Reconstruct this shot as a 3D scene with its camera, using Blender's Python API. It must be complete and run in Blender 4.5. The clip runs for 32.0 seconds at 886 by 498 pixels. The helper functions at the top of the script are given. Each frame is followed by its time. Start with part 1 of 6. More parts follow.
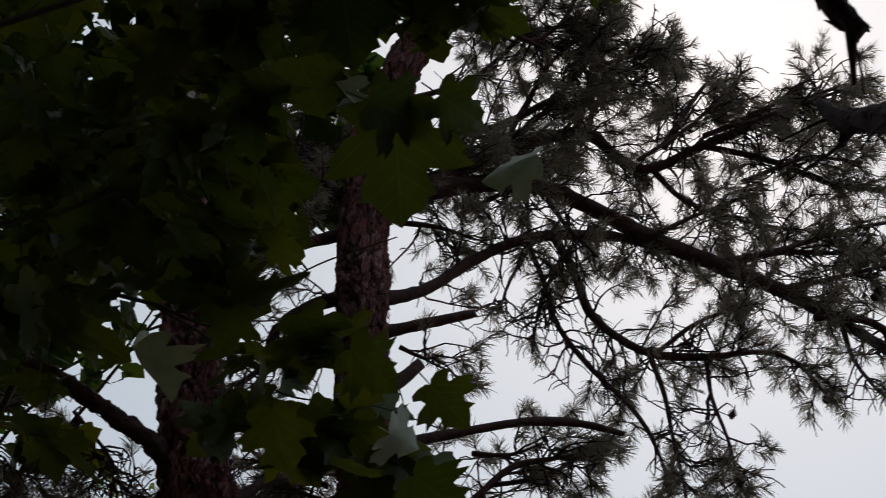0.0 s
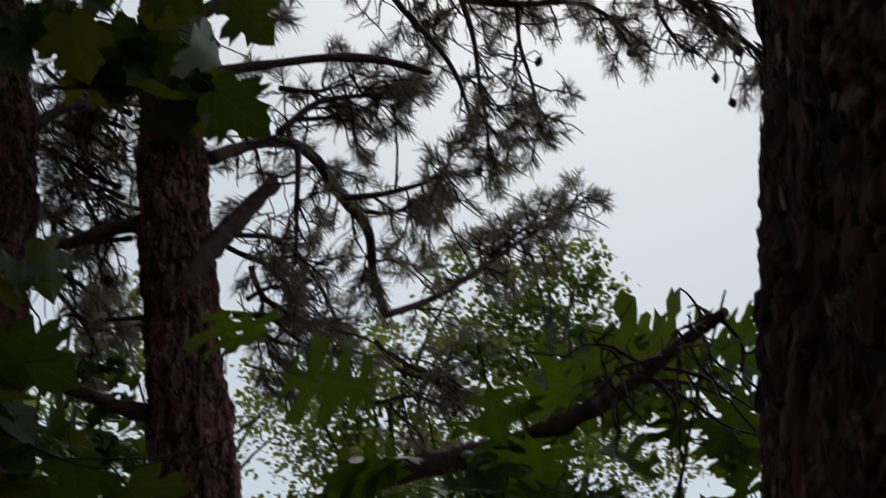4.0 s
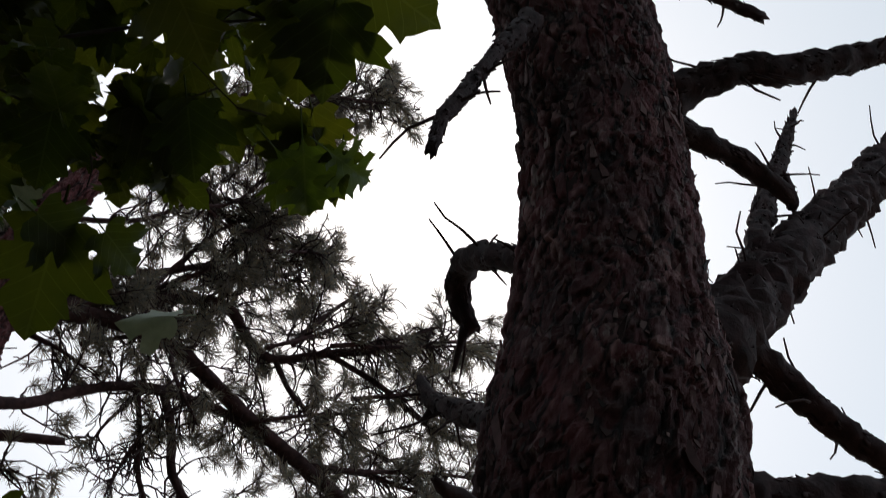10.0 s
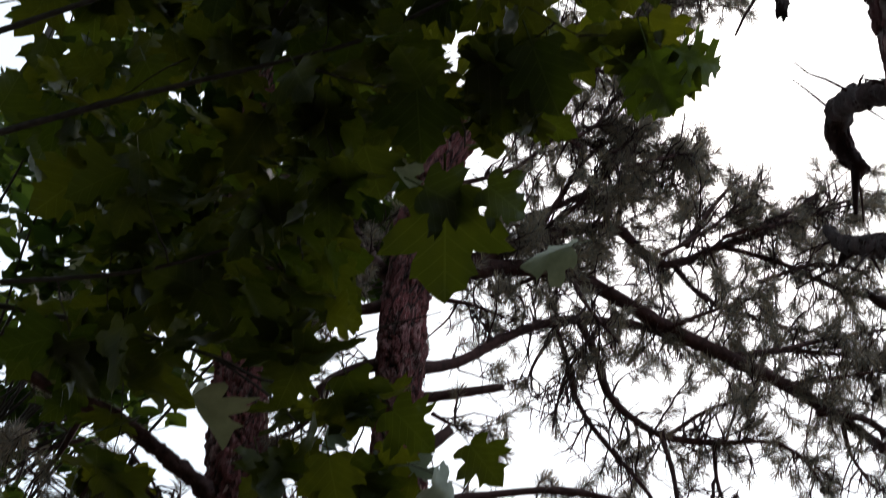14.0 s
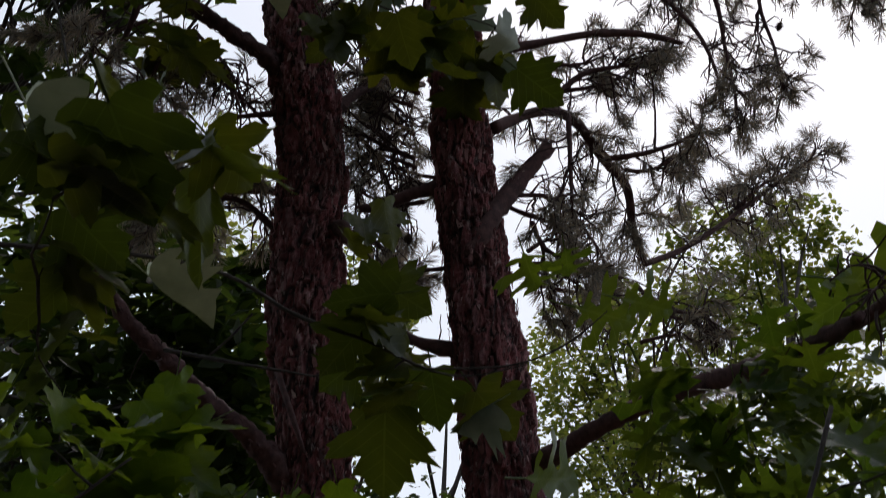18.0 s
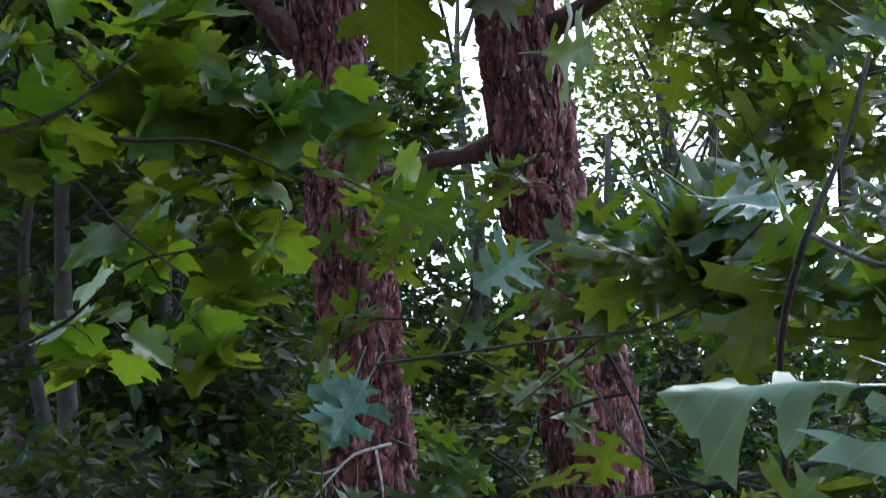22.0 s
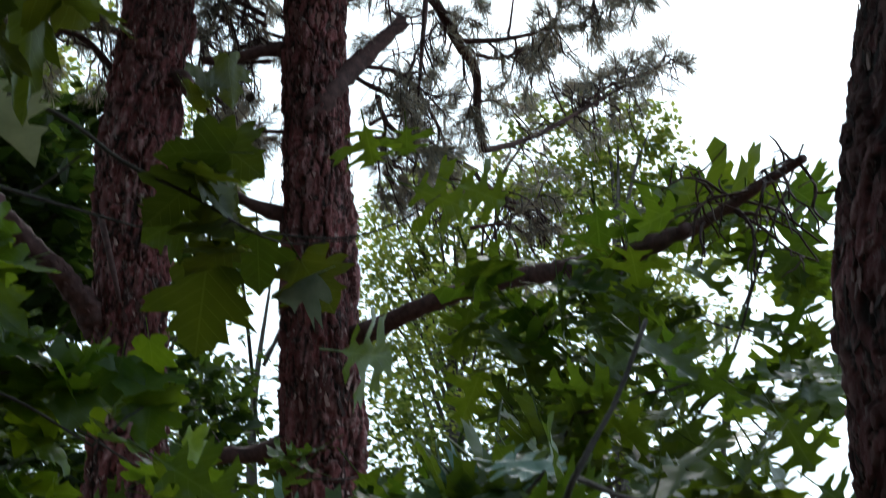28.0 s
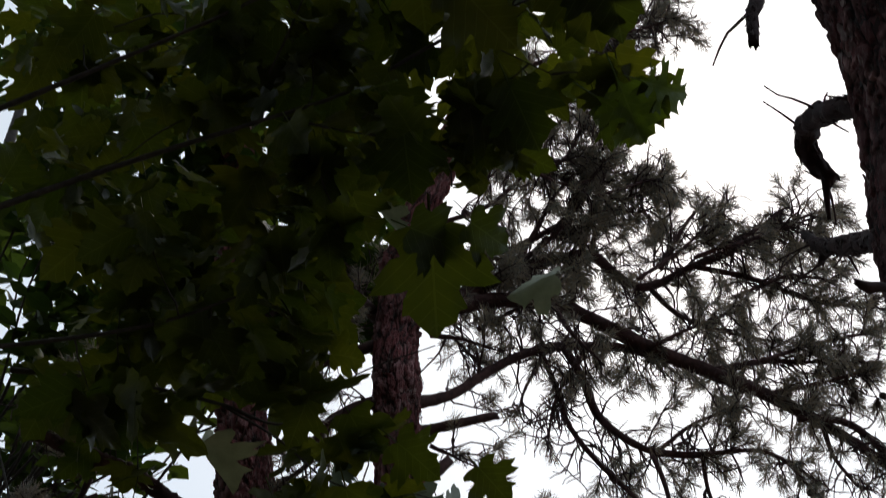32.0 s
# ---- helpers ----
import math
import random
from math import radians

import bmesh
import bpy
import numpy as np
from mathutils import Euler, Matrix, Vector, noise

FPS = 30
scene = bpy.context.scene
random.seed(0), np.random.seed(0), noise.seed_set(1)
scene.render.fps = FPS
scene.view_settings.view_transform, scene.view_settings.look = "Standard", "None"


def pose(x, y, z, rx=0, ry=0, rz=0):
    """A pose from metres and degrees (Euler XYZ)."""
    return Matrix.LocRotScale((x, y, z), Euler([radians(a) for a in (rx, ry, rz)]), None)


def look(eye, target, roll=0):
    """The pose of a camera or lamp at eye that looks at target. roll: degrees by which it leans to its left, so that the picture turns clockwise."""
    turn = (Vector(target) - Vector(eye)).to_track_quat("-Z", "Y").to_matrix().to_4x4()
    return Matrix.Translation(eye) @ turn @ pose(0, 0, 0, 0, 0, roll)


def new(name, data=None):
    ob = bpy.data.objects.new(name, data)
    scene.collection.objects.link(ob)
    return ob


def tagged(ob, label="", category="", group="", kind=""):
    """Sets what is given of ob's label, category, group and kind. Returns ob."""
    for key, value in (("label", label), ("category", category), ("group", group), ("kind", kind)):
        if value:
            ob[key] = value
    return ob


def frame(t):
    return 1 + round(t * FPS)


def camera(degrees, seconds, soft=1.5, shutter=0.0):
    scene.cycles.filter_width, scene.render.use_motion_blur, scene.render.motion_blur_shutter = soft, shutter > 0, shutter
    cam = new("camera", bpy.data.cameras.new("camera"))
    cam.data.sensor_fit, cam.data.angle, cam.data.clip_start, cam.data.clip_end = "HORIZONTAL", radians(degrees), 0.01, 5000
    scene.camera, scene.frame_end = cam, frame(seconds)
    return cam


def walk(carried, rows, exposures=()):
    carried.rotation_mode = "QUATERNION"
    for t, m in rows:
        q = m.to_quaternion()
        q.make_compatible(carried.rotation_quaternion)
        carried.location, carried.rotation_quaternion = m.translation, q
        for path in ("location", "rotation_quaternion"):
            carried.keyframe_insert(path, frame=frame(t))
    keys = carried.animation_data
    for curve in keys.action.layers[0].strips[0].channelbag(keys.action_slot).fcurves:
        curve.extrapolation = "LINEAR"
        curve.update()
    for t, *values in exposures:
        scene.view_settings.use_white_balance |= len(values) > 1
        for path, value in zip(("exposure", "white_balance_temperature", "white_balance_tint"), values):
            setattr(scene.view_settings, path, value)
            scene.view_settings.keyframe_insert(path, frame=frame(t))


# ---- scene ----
# ---- camera and walk ----
cam = camera(33.34, 32.0, soft=0.95, shutter=0.6)
PATH = [
    (0, look((0.1043, 0.3653, 1.8645), (0.1174, 1.1500, 2.4842), -1.44)),
    (0.5, look((0.0681, 0.4001, 1.8469), (0.0634, 1.1825, 2.4696), -0.97)),
    (1, look((0.0920, 0.4641, 1.8260), (0.0781, 1.2529, 2.4404), -0.83)),
    (1.5, look((0.1506, 0.5101, 1.8065), (0.1389, 1.3161, 2.3982), -1.28)),
    (2, look((0.1492, 0.4623, 1.7954), (0.1577, 1.2937, 2.3511), -1.77)),
    (2.5, look((0.1412, 0.4333, 1.7862), (0.1773, 1.2857, 2.3077), -2.21)),
    (3, look((0.1063, 0.4277, 1.7960), (0.1818, 1.2981, 2.2825), -2.80)),
    (3.5, look((0.1071, 0.4107, 1.7752), (0.2155, 1.2944, 2.2304), -3.04)),
    (4, look((0.1323, 0.4226, 1.7668), (0.2681, 1.3155, 2.1962), -3.06)),
    (4.5, look((0.1189, 0.3213, 1.7056), (0.2968, 1.2171, 2.1128), -2.88)),
    (6.5, look((0.0969, 0.2223, 1.7012), (0.3794, 1.0783, 2.1341), 1.32)),
    (7, look((0.0939, 0.2379, 1.7082), (0.3860, 1.0698, 2.1799), 1.77)),
    (7.5, look((0.0829, 0.2037, 1.7063), (0.3770, 1.0057, 2.2263), 3.26)),
    (8, look((0.0812, 0.1903, 1.7188), (0.3701, 0.9583, 2.2904), 4.32)),
    (8.5, look((0.0744, 0.1730, 1.7297), (0.3547, 0.9075, 2.3477), 4.56)),
    (9, look((0.0716, 0.1532, 1.7415), (0.3358, 0.8577, 2.4002), 4.99)),
    (9.5, look((0.0612, 0.1331, 1.7388), (0.3121, 0.8127, 2.4283), 4.81)),
    (10, look((0.0627, 0.1388, 1.7423), (0.2975, 0.8022, 2.4527), 5.36)),
    (10.5, look((0.0558, 0.1277, 1.7249), (0.2789, 0.7840, 2.4457), 4.90)),
    (11, look((0.0396, 0.0823, 1.6693), (0.2383, 0.7446, 2.3917), 4.35)),
    (11.5, look((0.0244, 0.0430, 1.6245), (0.1841, 0.7194, 2.3436), 3.96)),
    (12, look((0.0203, 0.0484, 1.6227), (0.1340, 0.7350, 2.3408), 3.88)),
    (12.5, look((0.0175, 0.0630, 1.6349), (0.0873, 0.7571, 2.3513), 3.65)),
    (13, look((0.0092, 0.0674, 1.6350), (0.0463, 0.7722, 2.3435), 3.37)),
    (13.5, look((0.0123, 0.0676, 1.6330), (0.0273, 0.7915, 2.3228), 3.04)),
    (14, look((0.0069, 0.0460, 1.6036), (0.0115, 0.7977, 2.2632), 2.87)),
    (14.5, look((-0.0115, 0.0021, 1.5751), (-0.0056, 0.7827, 2.2000), 1.95)),
    (15, look((-0.0051, -0.0174, 1.5609), (-0.0005, 0.7894, 2.1517), 1.18)),
    (15.5, look((-0.0136, -0.0278, 1.5466), (-0.0085, 0.8019, 2.1048), 0.61)),
    (17.5, look((-0.0758, -0.1148, 1.4963), (-0.0823, 0.7841, 1.9345), -1.21)),
    (18, look((-0.0933, -0.0648, 1.4800), (-0.1009, 0.8443, 1.8964), -1.34)),
    (18.5, look((-0.0803, -0.0560, 1.4470), (-0.0942, 0.8628, 1.8415), -1.55)),
    (19, look((-0.0730, -0.0597, 1.4430), (-0.0906, 0.8703, 1.8102), -1.98)),
    (19.5, look((-0.0588, -0.0846, 1.4965), (-0.0825, 0.8603, 1.8230), -2.46)),
    (20, look((-0.0667, -0.0901, 1.5518), (-0.0915, 0.8685, 1.8355), -2.61)),
    (20.5, look((-0.0946, -0.0492, 1.6191), (-0.1171, 0.9226, 1.8536), -2.73)),
    (21, look((-0.0887, -0.0206, 1.6128), (-0.1165, 0.9599, 1.8070), -2.77)),
    (21.5, look((-0.0874, -0.0157, 1.6041), (-0.1180, 0.9724, 1.7544), -2.63)),
    (22, look((-0.0909, -0.0253, 1.5938), (-0.1181, 0.9678, 1.7082), -2.18)),
    (22.5, look((-0.0872, -0.0107, 1.5867), (-0.1087, 0.9847, 1.6800), -1.55)),
    (23, look((-0.0804, 0.0011, 1.5788), (-0.0794, 0.9987, 1.6469), -1.26)),
    (23.5, look((-0.0775, 0.0015, 1.5726), (-0.0321, 0.9997, 1.6126), -0.45)),
    (24, look((-0.0665, 0.0087, 1.5745), (0.0298, 1.0039, 1.5907), -0.14)),
    (24.5, look((-0.0552, 0.0199, 1.5765), (0.0598, 1.0127, 1.6091), 1.62)),
    (25, look((-0.0501, 0.0173, 1.5872), (0.0653, 1.0080, 1.6596), 2.31)),
    (25.5, look((-0.0487, 0.0015, 1.6041), (0.0645, 0.9887, 1.7167), 2.48)),
    (27.5, look((-0.1214, -0.0414, 1.4707), (-0.0018, 0.9028, 1.7775), 3.34)),
    (28, look((-0.0863, -0.0413, 1.4979), (0.0185, 0.8944, 1.8347), 2.66)),
    (28.5, look((-0.0896, -0.0633, 1.5129), (0.0038, 0.8563, 1.8944), 0.87)),
    (29, look((-0.0835, -0.0696, 1.5193), (-0.0010, 0.8277, 1.9529), -0.57)),
    (29.5, look((-0.0811, -0.0866, 1.5318), (-0.0067, 0.7869, 2.0129), -1.94)),
    (30, look((-0.0747, -0.0845, 1.5467), (-0.0087, 0.7632, 2.0731), -2.62)),
    (30.5, look((-0.0573, -0.0760, 1.4799), (-0.0034, 0.7368, 2.0599), -3.16)),
    (31, look((-0.0765, -0.0777, 1.4472), (-0.0296, 0.7036, 2.0696), -3.16)),
    (31.5, look((-0.0736, -0.0865, 1.4481), (-0.0372, 0.6670, 2.1047), -2.78)),
    (32, look((-0.0771, -0.0883, 1.4498), (-0.0477, 0.6427, 2.1315), -2.47)),
]
EXPOSURES = [
    (0.0, -0.42, 6600, 18),
    (0.7, 0.2, 6500, 14),
    (1.5, 0.15, 6500, 13),
    (3.0, -0.05, 6500, 12),
    (4.5, -0.4, 6600, 17),
    (7.0, -0.08, 6550, 13),
    (9.0, 0.0, 6550, 15),
    (11.0, -0.05, 6550, 18),
    (12.4, -0.1, 6500, 18),
    (13.0, 0.1, 6500, 17),
    (13.8, 0.6, 6500, 17),
    (14.6, 0.62, 6500, 16),
    (15.5, 0.25, 6500, 15),
    (17.5, 0.1, 6650, 21),
    (19.0, 0.58, 6650, 24),
    (20.0, 1.3, 6500, 21),
    (21.0, 1.3, 6200, 19),
    (22.0, 2.15, 5600, 14),
    (23.0, 2.4, 5350, 2),
    (24.0, 3.3, 5250, -8),
    (25.0, 3.4, 5300, -7),
    (25.5, 3.35, 5300, -7),
    (27.5, 1.7, 5900, 2),
    (28.5, 0.65, 6250, 10),
    (29.2, 0.25, 6500, 13),
    (30.5, -0.2, 6500, 13),
    (32.0, 0.08, 6550, 17),
]
walk(cam, PATH, EXPOSURES)


# ---- world and sun: bright overcast, the sun hidden behind thin cloud ahead ----
SUN_EL, SUN_AZ = 46.0, 16.0
world = bpy.data.worlds.new("overcast_sky")
scene.world = world
world.use_nodes = True
wn, wl = world.node_tree.nodes, world.node_tree.links
wn.clear()
sky = wn.new("ShaderNodeTexSky")
sky.sky_type, sky.sun_disc = "NISHITA", False
sky.sun_elevation, sky.sun_rotation = radians(SUN_EL), radians(SUN_AZ)
sky.air_density, sky.dust_density = 1.0, 2.0
cloud = wn.new("ShaderNodeMix")
cloud.data_type = "RGBA"
cloud.inputs["Factor"].default_value = 0.7
cloud.inputs["B"].default_value = (6.55, 8.0, 8.4, 1)
wl.new(sky.outputs["Color"], cloud.inputs["A"])
bg = wn.new("ShaderNodeBackground")
bg.inputs["Strength"].default_value = 0.105
wl.new(cloud.outputs["Result"], bg.inputs["Color"])
wo = wn.new("ShaderNodeOutputWorld")
wl.new(bg.outputs["Background"], wo.inputs["Surface"])

sun_data = bpy.data.lights.new("sun", "SUN")
sun_data.energy, sun_data.angle, sun_data.color = 0.8, radians(25), (1.0, 0.95, 0.88)
sun = new("sun", sun_data)
sd = Vector((math.sin(radians(SUN_AZ)) * math.cos(radians(SUN_EL)), math.cos(radians(SUN_AZ)) * math.cos(radians(SUN_EL)), math.sin(radians(SUN_EL))))
sun.matrix_world = look(sd * 30, (0, 0, 0))


# ---- materials ----
def shader(name):
    m = bpy.data.materials.new(name)
    m.use_nodes = True
    nt = m.node_tree
    return m, nt, nt.nodes["Principled BSDF"]


def ramp(nt, source, stops):
    r = nt.nodes.new("ShaderNodeValToRGB")
    el = r.color_ramp.elements
    while len(el) < len(stops):
        el.new(0.5)
    for e, (p, c) in zip(el, stops):
        e.position, e.color = p, (*c, 1)
    nt.links.new(source, r.inputs["Fac"])
    return r.outputs["Color"]


def noise_tex(nt, scale, detail=6.0, stretch=(1, 1, 1), rough=0.6):
    co = nt.nodes.new("ShaderNodeTexCoord")
    mp = nt.nodes.new("ShaderNodeMapping")
    mp.inputs["Scale"].default_value = stretch
    nt.links.new(co.outputs["Object"], mp.inputs["Vector"])
    n = nt.nodes.new("ShaderNodeTexNoise")
    n.inputs["Scale"].default_value, n.inputs["Detail"].default_value, n.inputs["Roughness"].default_value = scale, detail, rough
    nt.links.new(mp.outputs["Vector"], n.inputs["Vector"])
    return n.outputs["Fac"]


def mixed(nt, fac, a, b, mode="MIX"):
    n = nt.nodes.new("ShaderNodeMix")
    n.data_type, n.blend_type = "RGBA", mode
    for key, v in (("Factor", fac), ("A", a), ("B", b)):
        if isinstance(v, (int, float)):
            n.inputs[key].default_value = v
        elif isinstance(v, tuple):
            n.inputs[key].default_value = (*v, 1)
        else:
            nt.links.new(v, n.inputs[key])
    return n.outputs["Result"]


def bumped(nt, bsdf, height, strength, distance):
    b = nt.nodes.new("ShaderNodeBump")
    b.inputs["Strength"].default_value, b.inputs["Distance"].default_value = strength, distance
    nt.links.new(height, b.inputs["Height"])
    nt.links.new(b.outputs["Normal"], bsdf.inputs["Normal"])


def bark_material(name, furrow, plate, scale_tint, worn=((0.42, 0.34, 0.33), (1.2, 1.14, 1.14))):
    """Furrowed scaly bark: dark furrows, ruddy plates with grey weathered faces."""
    m, nt, p = shader(name)
    at = nt.nodes.new("ShaderNodeAttribute")
    at.attribute_name = "plate"
    rnd = nt.nodes.new("ShaderNodeAttribute")
    rnd.attribute_name = "scale_tone"
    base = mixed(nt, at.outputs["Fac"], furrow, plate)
    base = mixed(nt, rnd.outputs["Fac"], base, scale_tint)
    fine = ramp(nt, noise_tex(nt, 60, 8, (1, 1, 0.4)), [(0.3, (0.55, 0.52, 0.5)), (0.7, (1.25, 1.2, 1.2))])
    base = mixed(nt, 0.8, base, fine, "MULTIPLY")
    patch = ramp(nt, noise_tex(nt, 7, 5), [(0.36, worn[0]), (0.62, worn[1])])
    base = mixed(nt, 0.85, base, patch, "MULTIPLY")
    fleck = ramp(nt, noise_tex(nt, 48, 7, (1, 1, 0.5), 0.7), [(0.55, (0, 0, 0)), (0.64, (0.85, 0.85, 0.85))])
    where = ramp(nt, noise_tex(nt, 9, 3), [(0.42, (0, 0, 0)), (0.6, (1, 1, 1))])
    base = mixed(nt, mixed(nt, 1.0, fleck, where, "MULTIPLY"), base, (0.36, 0.27, 0.26))
    nt.links.new(base, p.inputs["Base Color"])
    p.inputs["Roughness"].default_value = 0.85
    bumped(nt, p, noise_tex(nt, 70, 9, (1, 1, 0.4), 0.75), 1.0, 0.01)
    return m


def plain_bark(name, dark, light, scale=40, rough=0.85):
    m, nt, p = shader(name)
    col = ramp(nt, noise_tex(nt, scale, 7), [(0.3, dark), (0.7, light)])
    big = ramp(nt, noise_tex(nt, 6, 3), [(0.35, (0.7, 0.68, 0.66)), (0.65, (1.2, 1.2, 1.2))])
    nt.links.new(mixed(nt, 0.7, col, big, "MULTIPLY"), p.inputs["Base Color"])
    p.inputs["Roughness"].default_value = rough
    bumped(nt, p, noise_tex(nt, scale * 2.5, 5), 0.6, 0.004)
    return m


def leaf_material(name, top, through_light, gloss=0.4, share=0.45, vein=(0.3, 0.36, 0.14), veins=True, sheen=0.22, vein_tone=0.15):
    """Thin leaf: glossy upper skin, light passing through, tone varied leaf by leaf."""
    m, nt, p = shader(name)
    info = nt.nodes.new("ShaderNodeObjectInfo")
    geo = nt.nodes.new("ShaderNodeNewGeometry")
    src = info.outputs["Random"] if veins else geo.outputs["Random Per Island"]
    tone = ramp(nt, src, [(0.0, (0.6, 0.75, 0.75)), (0.5, (1, 1, 1)), (1.0, (1.25, 1.15, 0.85))])
    blotch = ramp(nt, noise_tex(nt, 3.0 if veins else 8.0, 5), [(0.3, (0.75, 0.8, 0.75)), (0.7, (1.15, 1.12, 1.05))])
    tone = mixed(nt, 1.0, tone, blotch, "MULTIPLY")
    col = mixed(nt, 1.0, top, tone, "MULTIPLY")
    if veins:
        co = nt.nodes.new("ShaderNodeTexCoord")
        sep = nt.nodes.new("ShaderNodeSeparateXYZ")
        nt.links.new(co.outputs["Object"], sep.inputs[0])
        ab = nt.nodes.new("ShaderNodeMath")
        ab.operation = "ABSOLUTE"
        nt.links.new(sep.outputs["X"], ab.inputs[0])
        sl = nt.nodes.new("ShaderNodeMath")
        sl.operation = "MULTIPLY_ADD"
        sl.inputs[1].default_value = -0.85
        nt.links.new(ab.outputs[0], sl.inputs[0])
        nt.links.new(sep.outputs["Y"], sl.inputs[2])
        wv = nt.nodes.new("ShaderNodeMath")
        wv.operation = "PINGPONG"
        wv.inputs[1].default_value = 0.085
        nt.links.new(sl.outputs[0], wv.inputs[0])
        lt = nt.nodes.new("ShaderNodeMath")
        lt.operation = "LESS_THAN"
        lt.inputs[1].default_value = 0.007
        nt.links.new(wv.outputs[0], lt.inputs[0])
        mid = nt.nodes.new("ShaderNodeMath")
        mid.operation = "LESS_THAN"
        mid.inputs[1].default_value = 0.011
        nt.links.new(ab.outputs[0], mid.inputs[0])
        mx = nt.nodes.new("ShaderNodeMath")
        mx.operation = "MAXIMUM"
        nt.links.new(lt.outputs[0], mx.inputs[0])
        nt.links.new(mid.outputs[0], mx.inputs[1])
        half = nt.nodes.new("ShaderNodeMath")
        half.operation = "MULTIPLY"
        half.inputs[1].default_value = vein_tone
        nt.links.new(mx.outputs[0], half.inputs[0])
        col = mixed(nt, half.outputs[0], col, vein)
        bumped(nt, p, mx.outputs[0], 0.4, 0.002)
    nt.links.new(col, p.inputs["Base Color"])
    p.inputs["Roughness"].default_value = gloss
    p.inputs["Specular IOR Level"].default_value = sheen
    p.inputs["Coat Weight"].default_value = sheen * 0.6 if veins else 0.0
    p.inputs["Coat Roughness"].default_value = 0.3
    tr = nt.nodes.new("ShaderNodeBsdfTranslucent")
    nt.links.new(mixed(nt, 1.0, through_light, tone, "MULTIPLY"), tr.inputs["Color"])
    mx2 = nt.nodes.new("ShaderNodeMixShader")
    mx2.inputs[0].default_value = share
    nt.links.new(p.outputs[0], mx2.inputs[1])
    nt.links.new(tr.outputs[0], mx2.inputs[2])
    nt.links.new(mx2.outputs[0], nt.nodes["Material Output"].inputs["Surface"])
    return m


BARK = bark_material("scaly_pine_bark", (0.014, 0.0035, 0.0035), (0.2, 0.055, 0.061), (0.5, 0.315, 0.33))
# Darker copy of the bark for pine C: the shade on it is painted in.
SHADED_BARK = bark_material("shaded_pine_bark", (0.011, 0.0022, 0.0036), (0.125, 0.033, 0.039), (0.48, 0.3, 0.29), ((0.24, 0.18, 0.19), (1.4, 1.3, 1.28)))


def scale_bark(name, per_piece, shade=1.0):
    """Loose bark scales: dark ruddy to pale weathered grey, piece by piece."""
    m, nt, p = shader(name)
    src = nt.nodes.new("ShaderNodeObjectInfo").outputs["Random"] if per_piece else nt.nodes.new("ShaderNodeNewGeometry").outputs["Random Per Island"]
    col = ramp(nt, src, [(k, tuple(v * shade for v in c)) for k, c in ((0.0, (0.022, 0.006, 0.006)), (0.5, (0.12, 0.04, 0.038)), (0.82, (0.23, 0.105, 0.1)), (1.0, (0.46, 0.31, 0.3)))])
    fine = ramp(nt, noise_tex(nt, 3 if per_piece else 90, 6), [(0.3, (0.55, 0.52, 0.5)), (0.7, (1.25, 1.2, 1.2))])
    nt.links.new(mixed(nt, 0.85, col, fine, "MULTIPLY"), p.inputs["Base Color"])
    p.inputs["Roughness"].default_value = 0.85
    return m


PLATE_BARK = scale_bark("loose_bark_plate", True)
SCALE_BARK = scale_bark("small_bark_scale", False)
# Scales of pine C at 0.6 of the colour, for the same painted shade.
SHADED_PLATE_BARK = scale_bark("shaded_loose_bark_plate", True, 0.6)
SHADED_SCALE_BARK = scale_bark("shaded_small_bark_scale", False, 0.6)
LIMB_BARK = plain_bark("pine_limb_bark", (0.03, 0.011, 0.011), (0.112, 0.049, 0.049))
# Limb bark darkened the same way, standing in for shade around pine C.
SHADED_LIMB_BARK = plain_bark("shaded_limb_bark", (0.014, 0.005, 0.006), (0.062, 0.025, 0.027))
TWIG_BARK = plain_bark("pine_twig_bark", (0.03, 0.014, 0.015), (0.078, 0.04, 0.041), 80)
DEAD_WOOD = plain_bark("weathered_dead_wood", (0.2, 0.17, 0.15), (0.42, 0.38, 0.35), 60)
BARE_WOOD = plain_bark("bare_pale_wood", (0.38, 0.22, 0.1), (0.6, 0.4, 0.22), 30)
SAPLING_BARK = plain_bark("smooth_sapling_bark", (0.02, 0.015, 0.013), (0.06, 0.047, 0.042), 50)
FAR_BARK = plain_bark("grey_woodland_bark", (0.03, 0.023, 0.021), (0.085, 0.068, 0.062), 20)
MAPLE_LEAF = leaf_material("maple_leaf", (0.026, 0.038, 0.011), (0.097, 0.107, 0.006), 0.42, 0.5)
OAK_LEAF = leaf_material("oak_leaf", (0.029, 0.058, 0.018), (0.155, 0.215, 0.012), 0.34, 0.45)
# Pale base colour stands in for sky reflected off glossy maple leaves.
PALE_LEAF = leaf_material("sky_reflection_leaf", (0.34, 0.39, 0.36), (0.16, 0.18, 0.12), 0.5, 0.3)
# Oak leaf with the sky's sheen painted into its pale blue-green base colour.
SHEEN_LEAF = leaf_material("sky_sheen_oak_leaf", (0.2, 0.3, 0.26), (0.14, 0.2, 0.08), 0.32, 0.25, (0.46, 0.56, 0.48), sheen=0.35, vein_tone=0.28)
YOUNG_LEAF = leaf_material("young_maple_leaf", (0.046, 0.09, 0.017), (0.225, 0.31, 0.012), 0.4, 0.5)
# Woodland leaf, its colour lowered to paint in the shaded depth of the woods.
SHADED_LEAF = leaf_material("shaded_woodland_leaf", (0.014, 0.029, 0.01), (0.062, 0.095, 0.012), 0.5, 0.5, veins=False)
